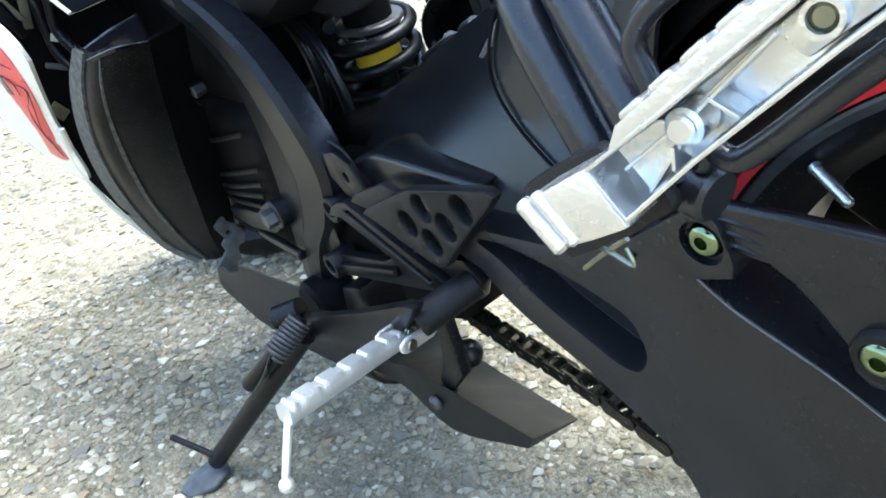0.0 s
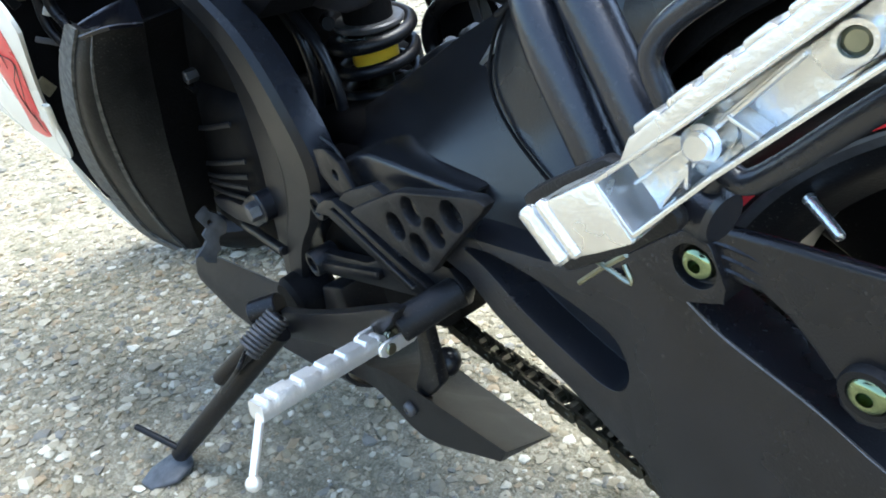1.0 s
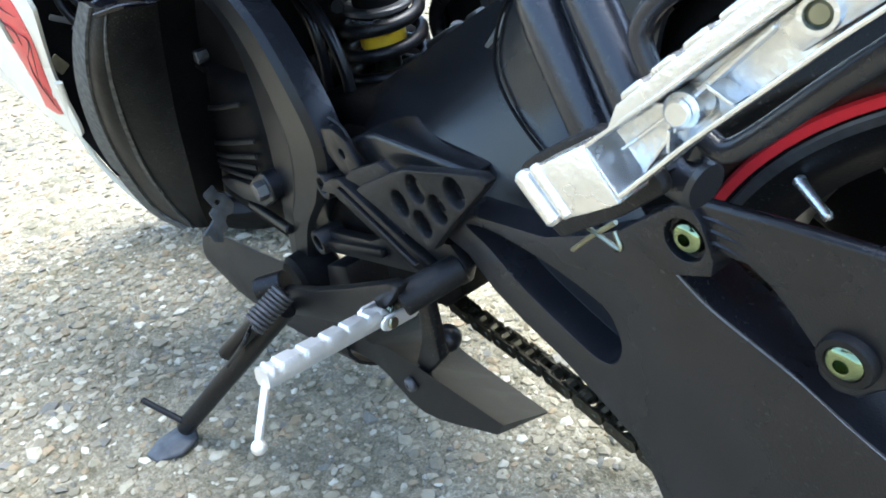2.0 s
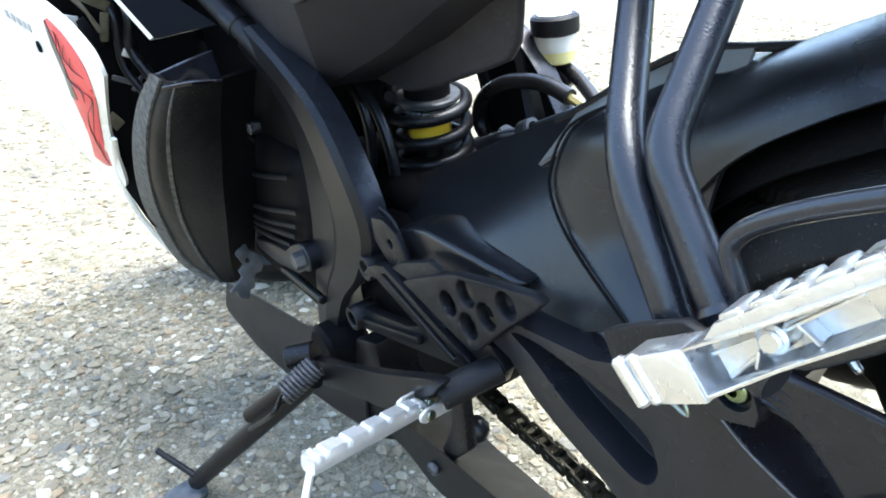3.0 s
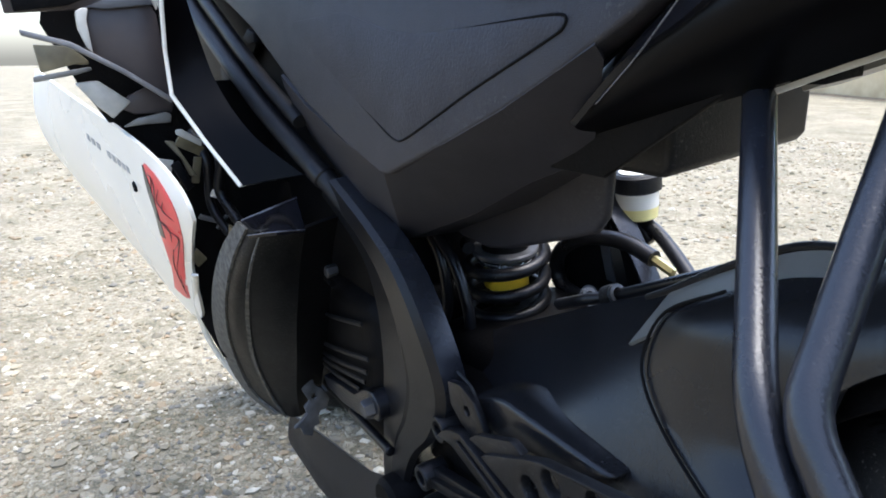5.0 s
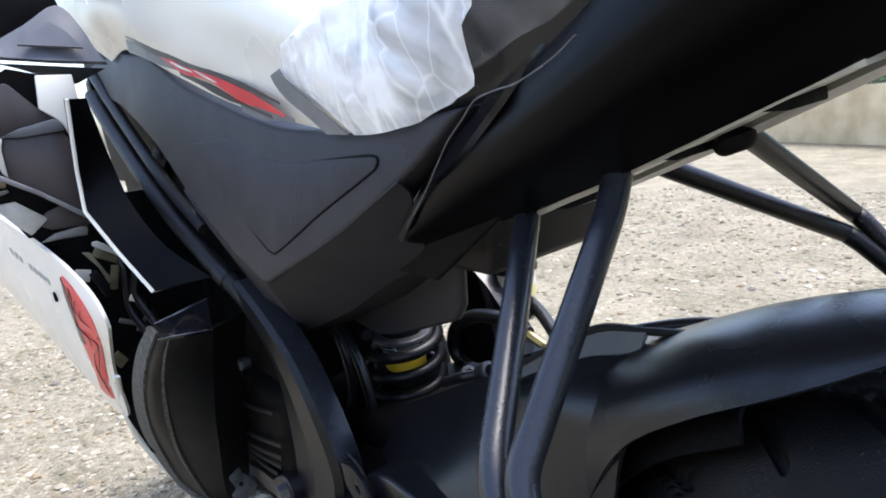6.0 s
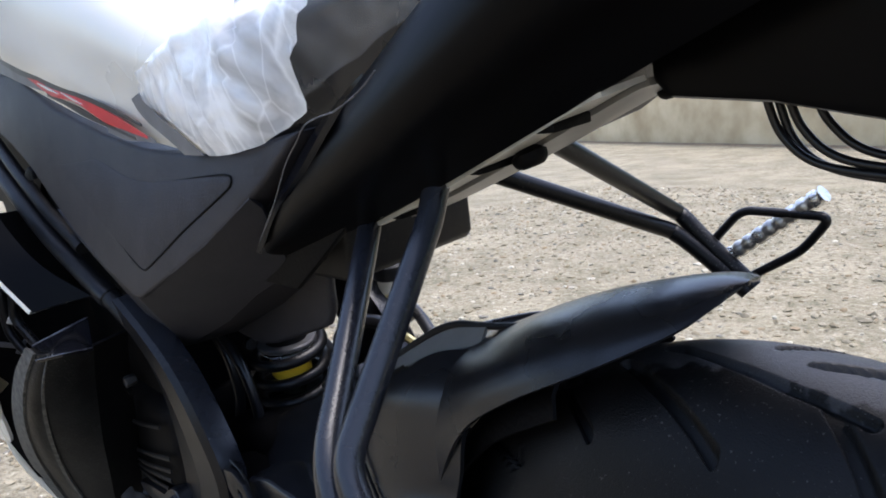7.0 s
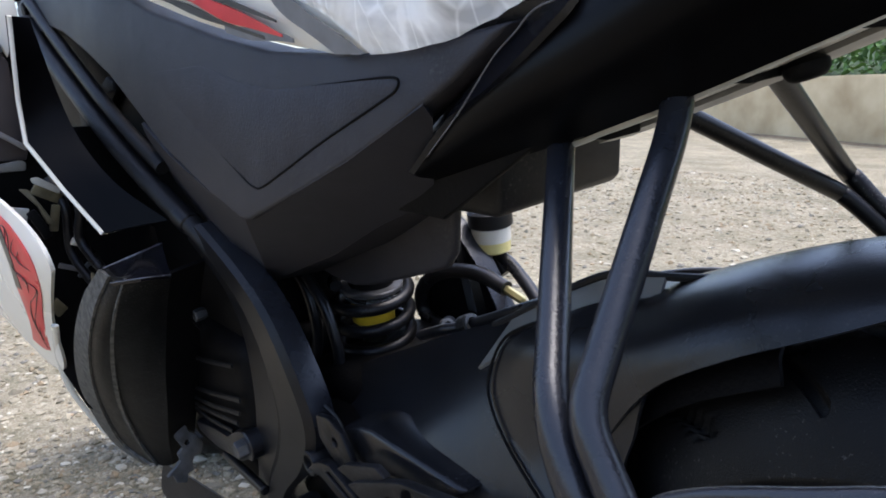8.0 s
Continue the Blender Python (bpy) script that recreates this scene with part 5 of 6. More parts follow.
def build_brake():
    r = empty("brake_reservoir", bike)
    tagged(r, "rear brake reservoir with black cap and yellow fluid")
    c = Vector((-0.573, 0.162, 0.002))
    part("cap", lathe(bmesh.new(), [(0.590, 0.0255), (0.592, 0.0285), (0.609, 0.0285), (0.612, 0.0255), (0.612, 0.016)], c, (0, 0, 1), 32), PLASTIC, r, "black ribbed screw cap")
    part("label", rod(c + Vector((0, 0, 0.612)), c + Vector((0, 0, 0.6135)), 0.020), CREAM, r)
    part("cup", lathe(bmesh.new(), [(0.572, 0.0243), (0.574, 0.0247), (0.591, 0.0247)], c, (0, 0, 1), 32), CREAM, r, "milky plastic cup")
    part("fluid", lathe(bmesh.new(), [(0.556, 0.018), (0.559, 0.023), (0.572, 0.0243)], c, (0, 0, 1), 32), FLUID, r, "yellow brake fluid")
    part("stay", plate([(-0.628, 0.590), (-0.612, 0.590), (-0.590, 0.478), (-0.606, 0.478)], 0.138, 0.143, edge=0.001), WINGTOP, r, "pale grey stay")
    part("outlet", rod(c + Vector((0, 0, 0.55)), c + Vector((0.02, 0, 0.53)), 0.007), HOSE, r)
    part("bracket", plate([(-0.65, 0.60), (-0.60, 0.59), (-0.60, 0.575), (-0.65, 0.56)], 0.14, 0.16, edge=0.002), SATIN, r)
    h = empty("brake_hose", bike)
    part("hose_loop", tube([(-0.52, 0.04, 0.515), (-0.575, 0.09, 0.475), (-0.603, 0.1, 0.465), (-0.645, 0.1, 0.472), (-0.655, 0.1, 0.495), (-0.638, 0.1, 0.523), (-0.591, 0.1, 0.547), (-0.53, 0.1, 0.555), (-0.485, 0.1, 0.546)], 0.0092), HOSE, h)
    part("fitting", rod((-0.49, 0.1, 0.547), (-0.458, 0.1, 0.537), 0.0052, segs=6), BRASS, h, "brass hose fitting")
    part("hose_run", tube([(-0.52, 0.0, 0.515), (-0.478, 0.0, 0.533), (-0.446, 0.014, 0.543), (-0.364, 0.02, 0.58), (-0.311, 0.03, 0.603), (-0.25, 0.045, 0.622), (-0.20, 0.065, 0.630), (-0.14, 0.08, 0.625)], 0.006), HOSE, h)
    part("hose_clip", lathe(bmesh.new(), [(-0.006, 0.011), (0.006, 0.011), (0.006, 0.0065), (-0.006, 0.0065)], (-0.452, 0.012, 0.541), (0.85, 0.1, 0.4), 20, True), PLASTIC, h)
    for p in ((-0.443, 0.011, 0.546), (-0.483, 0.010, 0.531)):
        part("hose_clamp", lathe(bmesh.new(), [(-0.0022, 0.0098), (0.0022, 0.0098), (0.0022, 0.0062), (-0.0022, 0.0062)], p, (0.85, 0.1, 0.4), 20, True), SPRING, h, "grey ring clamp")
    part("feed_hose", tube([(-0.572, 0.165, 0.556), (-0.545, 0.165, 0.545), (-0.50, 0.150, 0.528), (-0.455, 0.13, 0.512), (-0.40, 0.10, 0.50)], 0.0082), HOSE, h)


build_brake()

# ---- fairing ----


def offset(grid, d):
    return [[(x, y - d, z) for x, y, z in r] for r in grid]


def build_fairing():
    f = empty("belly_fairing", bike)
    tagged(f, "white lower fairing panel with a red and black decal")
    upper = [(-0.85, -0.294, 0.655), (-0.90, -0.306, 0.684), (-1.0, -0.327, 0.715), (-1.25, -0.372, 0.765), (-1.6, -0.40, 0.80)]
    lower = [(-0.832, -0.290, 0.615), (-0.95, -0.288, 0.525), (-1.06, -0.283, 0.412), (-1.25, -0.33, 0.49), (-1.6, -0.41, 0.64)]
    us, ls = spline(upper, 8), spline(lower, 8)

    def at(i, u, d=0.0):
        k, w = min(int(i), len(us) - 2), i - min(int(i), len(us) - 2)
        a, c = us[k].lerp(us[k + 1], w), ls[k].lerp(ls[k + 1], w)
        p = a + (c - a) * u
        g = math.sin(math.pi * u)
        e = min(1, i / 8)
        return (p.x + 0.010 * g * (1 - e), p.y - 0.016 * g * e - d, p.z)
    grid = [[at(i, u) for i in range(0, len(us), 2)] for u in (0, 0.1, 0.2, 0.35, 0.5, 0.65, 0.8, 0.9, 1)]
    part("panel", patch(grid, 4, 4, 0.005, (0, -1, 0)), WHITE, f)
    span = ((12.2, 0.10, 11.4, 0.08), (11.8, 0.22, 7, 0.14), (10.4, 0.40, 3.4, 0.48), (11.6, 0.52, 5, 0.82), (14, 0.68, 9.5, 0.88), (17, 0.82, 14, 0.88))

    def band(u0, u1, d):
        return [[at(a + (c - a) * k, b + (e - b) * k, d) for k in (u0, u0 * 0.67 + u1 * 0.33, u0 * 0.33 + u1 * 0.67, u1)] for a, b, c, e in span]
    part("decal", patch(band(0, 1, 0.0012), 5, 6, 0.001, (0, -1, 0)), RED, f, "red and black graphic decal")
    part("decal_shade", patch(band(0, 0.3, 0.0020)[:4], 4, 6, 0.001, (0, -1, 0)), DECAL, f)
    for k in range(11):
        w = 0.42 + 0.12 * (k % 4)
        j = k * 0.36 + 0.5
        pts = []
        for q in (0, 0.35, 0.8):
            a, b, c, e = [x0 + (x1 - x0) * ((j + q) % 1) for x0, x1 in zip(span[int(j + q)], span[min(5, int(j + q) + 1)])]
            s = w + 0.22 * math.sin(5 * q + k)
            pts.append(at(a + (c - a) * s, b + (e - b) * s, 0.002))
        part("decal_stroke", tube(pts, lambda u: 0.0007 * math.sin(math.pi * (0.08 + 0.84 * u)), 5, 6), DECAL, f)
    part("lower_lip", tube([(-0.95, -0.287, 0.515), (-1.03, -0.283, 0.44), (-1.07, -0.275, 0.375), (-1.09, -0.255, 0.31), (-1.10, -0.235, 0.262)], 0.005, 6, 10, flat=0.5), CREAM, f)
    o = Vector(at(15.8, 0.25, 0.0))
    part("fairing_screw", rod(o + Vector((0, -0.003, 0)), o + Vector((0, 0.012, 0)), 0.0075), ENGINE, f)
    for k in range(9):
        if k == 5:
            continue
        i = 16.2 + 0.66 * k
        rows = [[at(i + a, u, 0.0008) for a in (0, 0.2, 0.4)] for u in (0.165, 0.195)]
        part("mark", patch(rows, 2, 2, 0.0006, (0, -1, 0)), MARK, f)


build_fairing()


def build_cover():
    c = empty("engine_side_cover", bike)
    tagged(c, "scuffed black curved side cover with dusty edges")
    rim = [(-0.771, -0.247, 0.616), (-0.821, -0.262, 0.574), (-0.881, -0.272, 0.511), (-0.974, -0.268, 0.424), (-1.053, -0.252, 0.335), (-1.093, -0.228, 0.25), (-1.03, -0.204, 0.226)]
    band = [(-0.75, -0.243, 0.610), (-0.775, -0.258, 0.573), (-0.82, -0.266, 0.52), (-0.895, -0.262, 0.448), (-0.985, -0.247, 0.36), (-1.045, -0.225, 0.268), (-1.01, -0.202, 0.235)]
    fold = [(-0.735, -0.232, 0.609), (-0.760, -0.245, 0.569), (-0.807, -0.250, 0.516), (-0.870, -0.246, 0.450), (-0.941, -0.235, 0.37), (-0.99, -0.214, 0.285), (-0.985, -0.197, 0.24)]
    inner = [(-0.733, -0.186, 0.601), (-0.774, -0.188, 0.55), (-0.806, -0.190, 0.498), (-0.839, -0.192, 0.442), (-0.882, -0.190, 0.376), (-0.94, -0.186, 0.295), (-0.98, -0.178, 0.235)]
    back = [(x - 0.015, -0.140, z) for x, y, z in inner]
    mid = [((a[0] + b[0]) / 2 + 0.004, (a[1] + b[1]) / 2, (a[2] + b[2]) / 2) for a, b in zip(fold, inner)]
    part("shell", patch([rim, band, fold, mid, inner], 5, 5, 0.005, (0.4, -1, 0)), SCUFF, c)
    # Near-black inner wall: the recess's shade is put into its colour.
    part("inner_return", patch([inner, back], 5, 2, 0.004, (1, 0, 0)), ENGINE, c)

    def strip(a, b, u, v, d):
        A, B = spline(a, 5), spline(b, 5)
        n = len(A) - 1
        wid = [min(1, 0.15 + 2.2 * i / n, 0.3 + 3 * (n - i) / n) if d > 0.0041 else 1 for i in range(n + 1)]
        return [[p.lerp(q, u + (v - u) * k * w) + Vector((0.3, -1, 0)) * d for p, q, w in zip(A, B, wid)] for k in (0, 0.5, 1)]
    part("worn_edge", patch(strip(rim, band, -0.2, 0.75, 0.004), 1, 2, 0.004, (0.4, -1, 0)), DUSTY, c, "dusty worn grey edge")
    part("ridge", patch(strip(fold, mid, 0.0, 0.16, 0.0042), 1, 3, 0.005, (0.4, -1, 0)), DUSTY, c, "dusty worn ridge")
    cap = [[(-0.815, -0.2380, 0.607), (-0.798, -0.2050, 0.617), (-0.809, -0.1680, 0.620)], [(-0.771, -0.2450, 0.609), (-0.740, -0.2190, 0.616), (-0.754, -0.1820, 0.613)], [(-0.749, -0.2480, 0.605), (-0.716, -0.2240, 0.610), (-0.725, -0.1890, 0.602)]]
    part("gloss_cap", patch([cap[0], cap[2]], 2, 2, 0.004, (0.4, -1, 0.3)), GLOSS, c, "gloss black cap")
    # Light beads draw the highlights along the gloss cap's edges.
    part("cap_highlight", tube(cap[0], 0.0012, 4, 8), BEAD, c, "highlight line drawn on the cap's edge")
    part("cap_highlight", tube(cap[2], 0.0008, 4, 8), BEAD, c)


build_cover()


def build_shroud():
    s = empty("radiator_shroud", bike)
    tagged(s, "gloss black radiator shroud with a white edge")
    grid = [[(-0.832, -0.226, 0.644), (-0.815, -0.193, 0.647), (-0.79, -0.16, 0.650)], [(-0.869, -0.249, 0.70), (-0.860, -0.225, 0.70), (-0.842, -0.195, 0.697)], [(-0.906, -0.269, 0.757), (-0.902, -0.242, 0.755), (-0.895, -0.212, 0.752)],
            [(-0.91, -0.264, 0.81), (-0.918, -0.242, 0.810), (-0.922, -0.218, 0.810)], [(-0.88, -0.255, 0.900), (-0.905, -0.240, 0.900), (-0.935, -0.225, 0.900)]]
    part("shell", patch(grid, 3, 3, 0.004, (0.3, -1, 0)), TAILPAINT, s, sharp=70)
    edge = [r[0] for r in grid]
    part("white_edge", tube(edge, 0.0026, 1, 8), WHITE, s, "white painted edge")
    # Mostly reflected sky on the lower edge, laid on as white paint.
    part("chin_glint", patch([[(-0.832, -0.2275, 0.644), (-0.826, -0.1915, 0.644), (-0.795, -0.1615, 0.649)], [(-0.850, -0.2375, 0.670), (-0.832, -0.2000, 0.660), (-0.799, -0.164, 0.654)]], 4, 3, 0.003, (0.3, -1, 0)), WHITE, s)
    part("olive_shield", patch([[(-0.90, -0.235, 0.585), (-0.885, -0.225, 0.565)], [(-0.915, -0.24, 0.55), (-0.895, -0.23, 0.53)]], 4, 4, 0.003), OLIVE, s)
    # Unseen dark sheet added to stop ground showing behind the rails.
    part("gap_filler_sheet", plate([(-1.5, 0.60), (-0.78, 0.60), (-0.80, 0.79), (-1.0, 0.90), (-1.5, 0.98)], -0.120, -0.112, edge=0.002), ENGINE, s)
    # Unseen dark sheet added to block the sky beside the shroud.
    part("sky_blocking_sheet", plate([(-0.98, 0.80), (-0.99, 0.93), (-1.05, 1.0), (-1.5, 1.05), (-1.5, 0.75), (-1.1, 0.75)], -0.135, -0.125, edge=0.003), ENGINE, s)
    part("wing", patch([[(-1.040, -0.318, 0.984), (-1.030, -0.263, 1.008), (-1.030, -0.217, 1.030), (-1.000, -0.197, 0.994), (-0.955, -0.190, 0.947)], [(-1.020, -0.322, 0.973), (-1.000, -0.278, 0.962), (-0.980, -0.246, 0.953), (-0.965, -0.214, 0.946), (-0.945, -0.186, 0.939)]], 4, 3, 0.006), WINGTOP, s, "satin upper panel in a grey tinted by reflected sky", sharp=30)
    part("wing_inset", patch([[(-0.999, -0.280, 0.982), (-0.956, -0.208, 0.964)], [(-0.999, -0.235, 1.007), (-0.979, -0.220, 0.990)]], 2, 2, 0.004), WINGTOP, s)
    pieces = (("inner_panel", REFLECTED_BROWN, -0.955, [(-0.341, 0.818), (-0.341, 0.863), (-0.330, 0.868), (-0.278, 0.865), (-0.262, 0.863), (-0.257, 0.852), (-0.259, 0.810), (-0.262, 0.748), (-0.305, 0.785)]),
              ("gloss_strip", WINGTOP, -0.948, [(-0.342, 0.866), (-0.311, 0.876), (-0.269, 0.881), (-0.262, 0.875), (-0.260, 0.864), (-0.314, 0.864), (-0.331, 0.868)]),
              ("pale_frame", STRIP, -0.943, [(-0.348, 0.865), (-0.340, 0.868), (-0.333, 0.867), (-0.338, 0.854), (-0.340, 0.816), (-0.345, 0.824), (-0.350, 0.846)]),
              ("upper_panel", REFLECTED_BROWN, -0.975, [(-0.42, 0.945), (-0.308, 0.935), (-0.284, 0.902), (-0.261, 0.879), (-0.307, 0.877), (-0.339, 0.868), (-0.42, 0.872)]),
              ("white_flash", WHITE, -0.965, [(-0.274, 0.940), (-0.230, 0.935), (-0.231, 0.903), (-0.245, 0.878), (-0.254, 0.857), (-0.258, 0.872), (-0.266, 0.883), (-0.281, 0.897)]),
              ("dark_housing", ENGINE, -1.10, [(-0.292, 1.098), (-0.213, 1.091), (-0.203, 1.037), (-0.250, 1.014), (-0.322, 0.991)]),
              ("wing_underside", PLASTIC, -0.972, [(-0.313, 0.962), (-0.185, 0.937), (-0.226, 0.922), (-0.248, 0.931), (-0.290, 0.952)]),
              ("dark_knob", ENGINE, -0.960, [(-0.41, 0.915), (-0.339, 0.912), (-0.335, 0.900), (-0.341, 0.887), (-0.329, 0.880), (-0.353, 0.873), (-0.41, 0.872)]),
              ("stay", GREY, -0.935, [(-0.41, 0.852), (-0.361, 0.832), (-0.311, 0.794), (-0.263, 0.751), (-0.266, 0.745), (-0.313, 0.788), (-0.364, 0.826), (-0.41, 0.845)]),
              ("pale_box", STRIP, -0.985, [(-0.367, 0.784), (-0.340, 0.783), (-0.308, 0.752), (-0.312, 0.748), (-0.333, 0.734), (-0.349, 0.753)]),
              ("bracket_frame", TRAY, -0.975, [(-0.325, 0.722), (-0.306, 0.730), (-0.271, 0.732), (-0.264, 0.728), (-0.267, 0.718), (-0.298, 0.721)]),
              ("dark_bracket", REFLECTED_BROWN, -0.990, [(-0.308, 0.759), (-0.285, 0.766), (-0.256, 0.741), (-0.261, 0.729), (-0.307, 0.735), (-0.324, 0.746)]),
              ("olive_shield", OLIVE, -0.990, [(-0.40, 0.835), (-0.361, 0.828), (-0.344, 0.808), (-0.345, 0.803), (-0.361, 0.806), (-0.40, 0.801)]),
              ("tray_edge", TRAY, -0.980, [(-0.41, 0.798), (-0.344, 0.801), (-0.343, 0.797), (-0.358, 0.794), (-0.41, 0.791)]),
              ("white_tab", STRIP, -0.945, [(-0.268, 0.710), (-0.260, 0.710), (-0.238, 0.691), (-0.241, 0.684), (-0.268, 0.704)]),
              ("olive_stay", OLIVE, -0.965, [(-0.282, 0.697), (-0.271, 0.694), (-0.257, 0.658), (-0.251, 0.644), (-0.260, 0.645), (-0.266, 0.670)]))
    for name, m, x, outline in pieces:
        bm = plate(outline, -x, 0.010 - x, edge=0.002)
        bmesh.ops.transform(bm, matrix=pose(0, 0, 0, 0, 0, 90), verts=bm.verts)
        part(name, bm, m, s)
    # Dark sheet added in place of the shaded clutter behind the fairing.
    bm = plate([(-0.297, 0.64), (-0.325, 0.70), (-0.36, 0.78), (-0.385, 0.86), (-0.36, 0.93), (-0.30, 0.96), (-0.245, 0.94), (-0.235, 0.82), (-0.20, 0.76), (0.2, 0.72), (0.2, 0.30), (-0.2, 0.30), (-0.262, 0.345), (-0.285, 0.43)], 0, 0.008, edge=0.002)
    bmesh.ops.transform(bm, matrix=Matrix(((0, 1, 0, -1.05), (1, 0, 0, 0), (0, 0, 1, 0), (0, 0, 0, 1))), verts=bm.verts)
    part("dark_backing_sheet", bm, ENGINE, s)
    for y, z, w, h, a, m in ((-0.252, 0.684, 0.052, 0.019, 35, OLIVE), (-0.289, 0.665, 0.029, 0.025, 20, CREAM), (-0.269, 0.647, 0.017, 0.059, -20, PLASTIC), (-0.250, 0.651, 0.015, 0.051, 15, OLIVE), (-0.230, 0.612, 0.027, 0.015, 30, CREAM), (-0.249, 0.582, 0.038, 0.010, 30, GREY), (-0.232, 0.573, 0.032, 0.008, -40, GREY), (-0.275, 0.532, 0.023, 0.031, -30, OLIVE), (-0.288, 0.617, 0.021, 0.034, -25, PLASTIC)):
        bm = block(-0.003, 0.003, -w * 0.36, w * 0.36, -h * 0.36, h * 0.36, 0.0015)
        for v in bm.verts:
            v.co.x += 0.25 * v.co.z - 0.2 * v.co.y
        bmesh.ops.transform(bm, matrix=pose(-0.97, y, z) @ pose(0, 0, 0, -a, 0, 0), verts=bm.verts)
        part("inner_bracket", bm, m, s)
    part("wiring", tube([(-0.95, -0.22, 0.70), (-0.93, -0.225, 0.66), (-0.95, -0.23, 0.62), (-0.92, -0.22, 0.58)], 0.007), HOSE, s)
    part("wiring", tube([(-1.0, -0.24, 0.70), (-0.97, -0.235, 0.66), (-0.98, -0.24, 0.60), (-0.95, -0.23, 0.56)], 0.006), HOSE, s)


build_shroud()

# ---- tank, seat, tail ----


def build_tank():
    t = empty("fuel_tank", bike)
    tagged(t, "white fuel tank with a red and black decal")
    grid = [[(-1.115, -0.150, 0.956), (-1.21, -0.170, 1.012), (-1.40, -0.165, 1.115), (-1.40, 0, 1.19)],
            [(-0.98, -0.148, 0.958), (-0.99, -0.174, 1.03), (-1.0, -0.155, 1.12), (-1.0, 0, 1.16)],
            [(-0.755, -0.148, 0.902), (-0.75, -0.168, 0.97), (-0.73, -0.15, 1.07), (-0.73, 0, 1.11)],
            [(-0.589, -0.146, 0.861), (-0.585, -0.160, 0.92), (-0.56, -0.145, 1.01), (-0.55, 0, 1.05)],
            [(-0.47, -0.140, 0.838), (-0.46, -0.148, 0.875), (-0.38, -0.138, 0.925), (-0.33, 0, 0.97)],
            [(-0.30, -0.136, 0.812), (-0.33, -0.142, 0.852), (-0.28, -0.130, 0.900), (-0.24, 0, 0.94)]]
    part("shell", patch(grid, 7, 7, 0.003), WHITE, t)
    streaks = (("torn red brush streak", RED, 0.0052, ((-0.79, 0.937, 0.935), (-0.74, 0.926, 0.918), (-0.683, 0.911, 0.898), (-0.63, 0.899, 0.890), (-0.59, 0.889, 0.881), (-0.53, 0.874, 0.860), (-0.485, 0.861, 0.851), (-0.43, 0.842, 0.840))),
               ("black brush streak", DECAL, 0.0058, ((-0.92, 0.972, 0.969), (-0.797, 0.942, 0.933), (-0.72, 0.925, 0.919), (-0.679, 0.916, 0.907), (-0.585, 0.893, 0.888), (-0.506, 0.874, 0.869), (-0.435, 0.853, 0.851))),
               ("grey brush streak", GREY, 0.0046, ((-0.93, 0.967, 0.950), (-0.86, 0.950, 0.936), (-0.80, 0.936, 0.922), (-0.73, 0.915, 0.909), (-0.69, 0.904, 0.902))),
               ("black brush streak", DECAL, 0.0048, ((-0.70, 0.903, 0.899), (-0.64, 0.889, 0.884), (-0.60, 0.880, 0.872), (-0.56, 0.868, 0.862), (-0.53, 0.859, 0.856), (-0.46, 0.843, 0.840))),
               ("white slash in the red", CREAM, 0.0064, ((-0.64, 0.8985, 0.8980), (-0.61, 0.8900, 0.8880), (-0.58, 0.8815, 0.8810))),
               ("white slash in the red", CREAM, 0.0066, ((-0.72, 0.916, 0.9155), (-0.69, 0.909, 0.906), (-0.65, 0.898, 0.8975))),
               ("grey brush streak", GREY, 0.0044, ((-0.53, 0.856, 0.850), (-0.48, 0.850, 0.840), (-0.44, 0.845, 0.838), (-0.415, 0.838, 0.835))))
    for label, m, d, run in streaks:
        rows = [[(x, -0.1475 - d - 0.02 * min(1, max(0, (-0.43 - x) / 0.3)) * 0.3, a + (b - a) * u) for x, a, b in run] for u in (0, 0.5, 1)]
        part("decal", patch(rows, 2, 5, 0.001, (0, -1, 0)), m, t, label)
    sweep_a = [(-0.446, 0.875), (-0.437, 0.864), (-0.42, 0.853), (-0.40, 0.844), (-0.378, 0.834), (-0.358, 0.824)]
    sweep_b = [(-0.425, 0.878), (-0.412, 0.868), (-0.393, 0.857), (-0.37, 0.846), (-0.348, 0.836), (-0.322, 0.823)]
    part("decal_band", patch([[(x, -0.1515, z) for x, z in sweep_a], [(x, -0.1515, z) for x, z in sweep_b]], 3, 4, 0.001, (0, -1, 0)), GREY, t, "curved dark grey band")


build_tank()


def build_seat():
    s = empty("seat", bike)
    tagged(s, "black rider seat")
    grid = [[(-0.36, -0.128, 0.805), (-0.36, -0.135, 0.86), (-0.29, -0.126, 0.908), (-0.24, 0, 0.945)], [(-0.30, -0.12, 0.79), (-0.30, -0.139, 0.86), (-0.25, -0.12, 0.91), (-0.23, 0, 0.925)], [(-0.21, -0.115, 0.81), (-0.19, -0.125, 0.875), (-0.15, -0.115, 0.91), (-0.13, 0, 0.92)], [(-0.13, -0.11, 0.84), (-0.1, -0.12, 0.89), (-0.08, -0.11, 0.925), (-0.07, 0, 0.935)], [(0.0, -0.11, 0.90), (0.02, -0.115, 0.93), (0.04, -0.10, 0.965), (0.04, 0, 0.975)]]
    part("cushion", patch(grid, 6, 6, 0.004), HOSE, s)


build_seat()


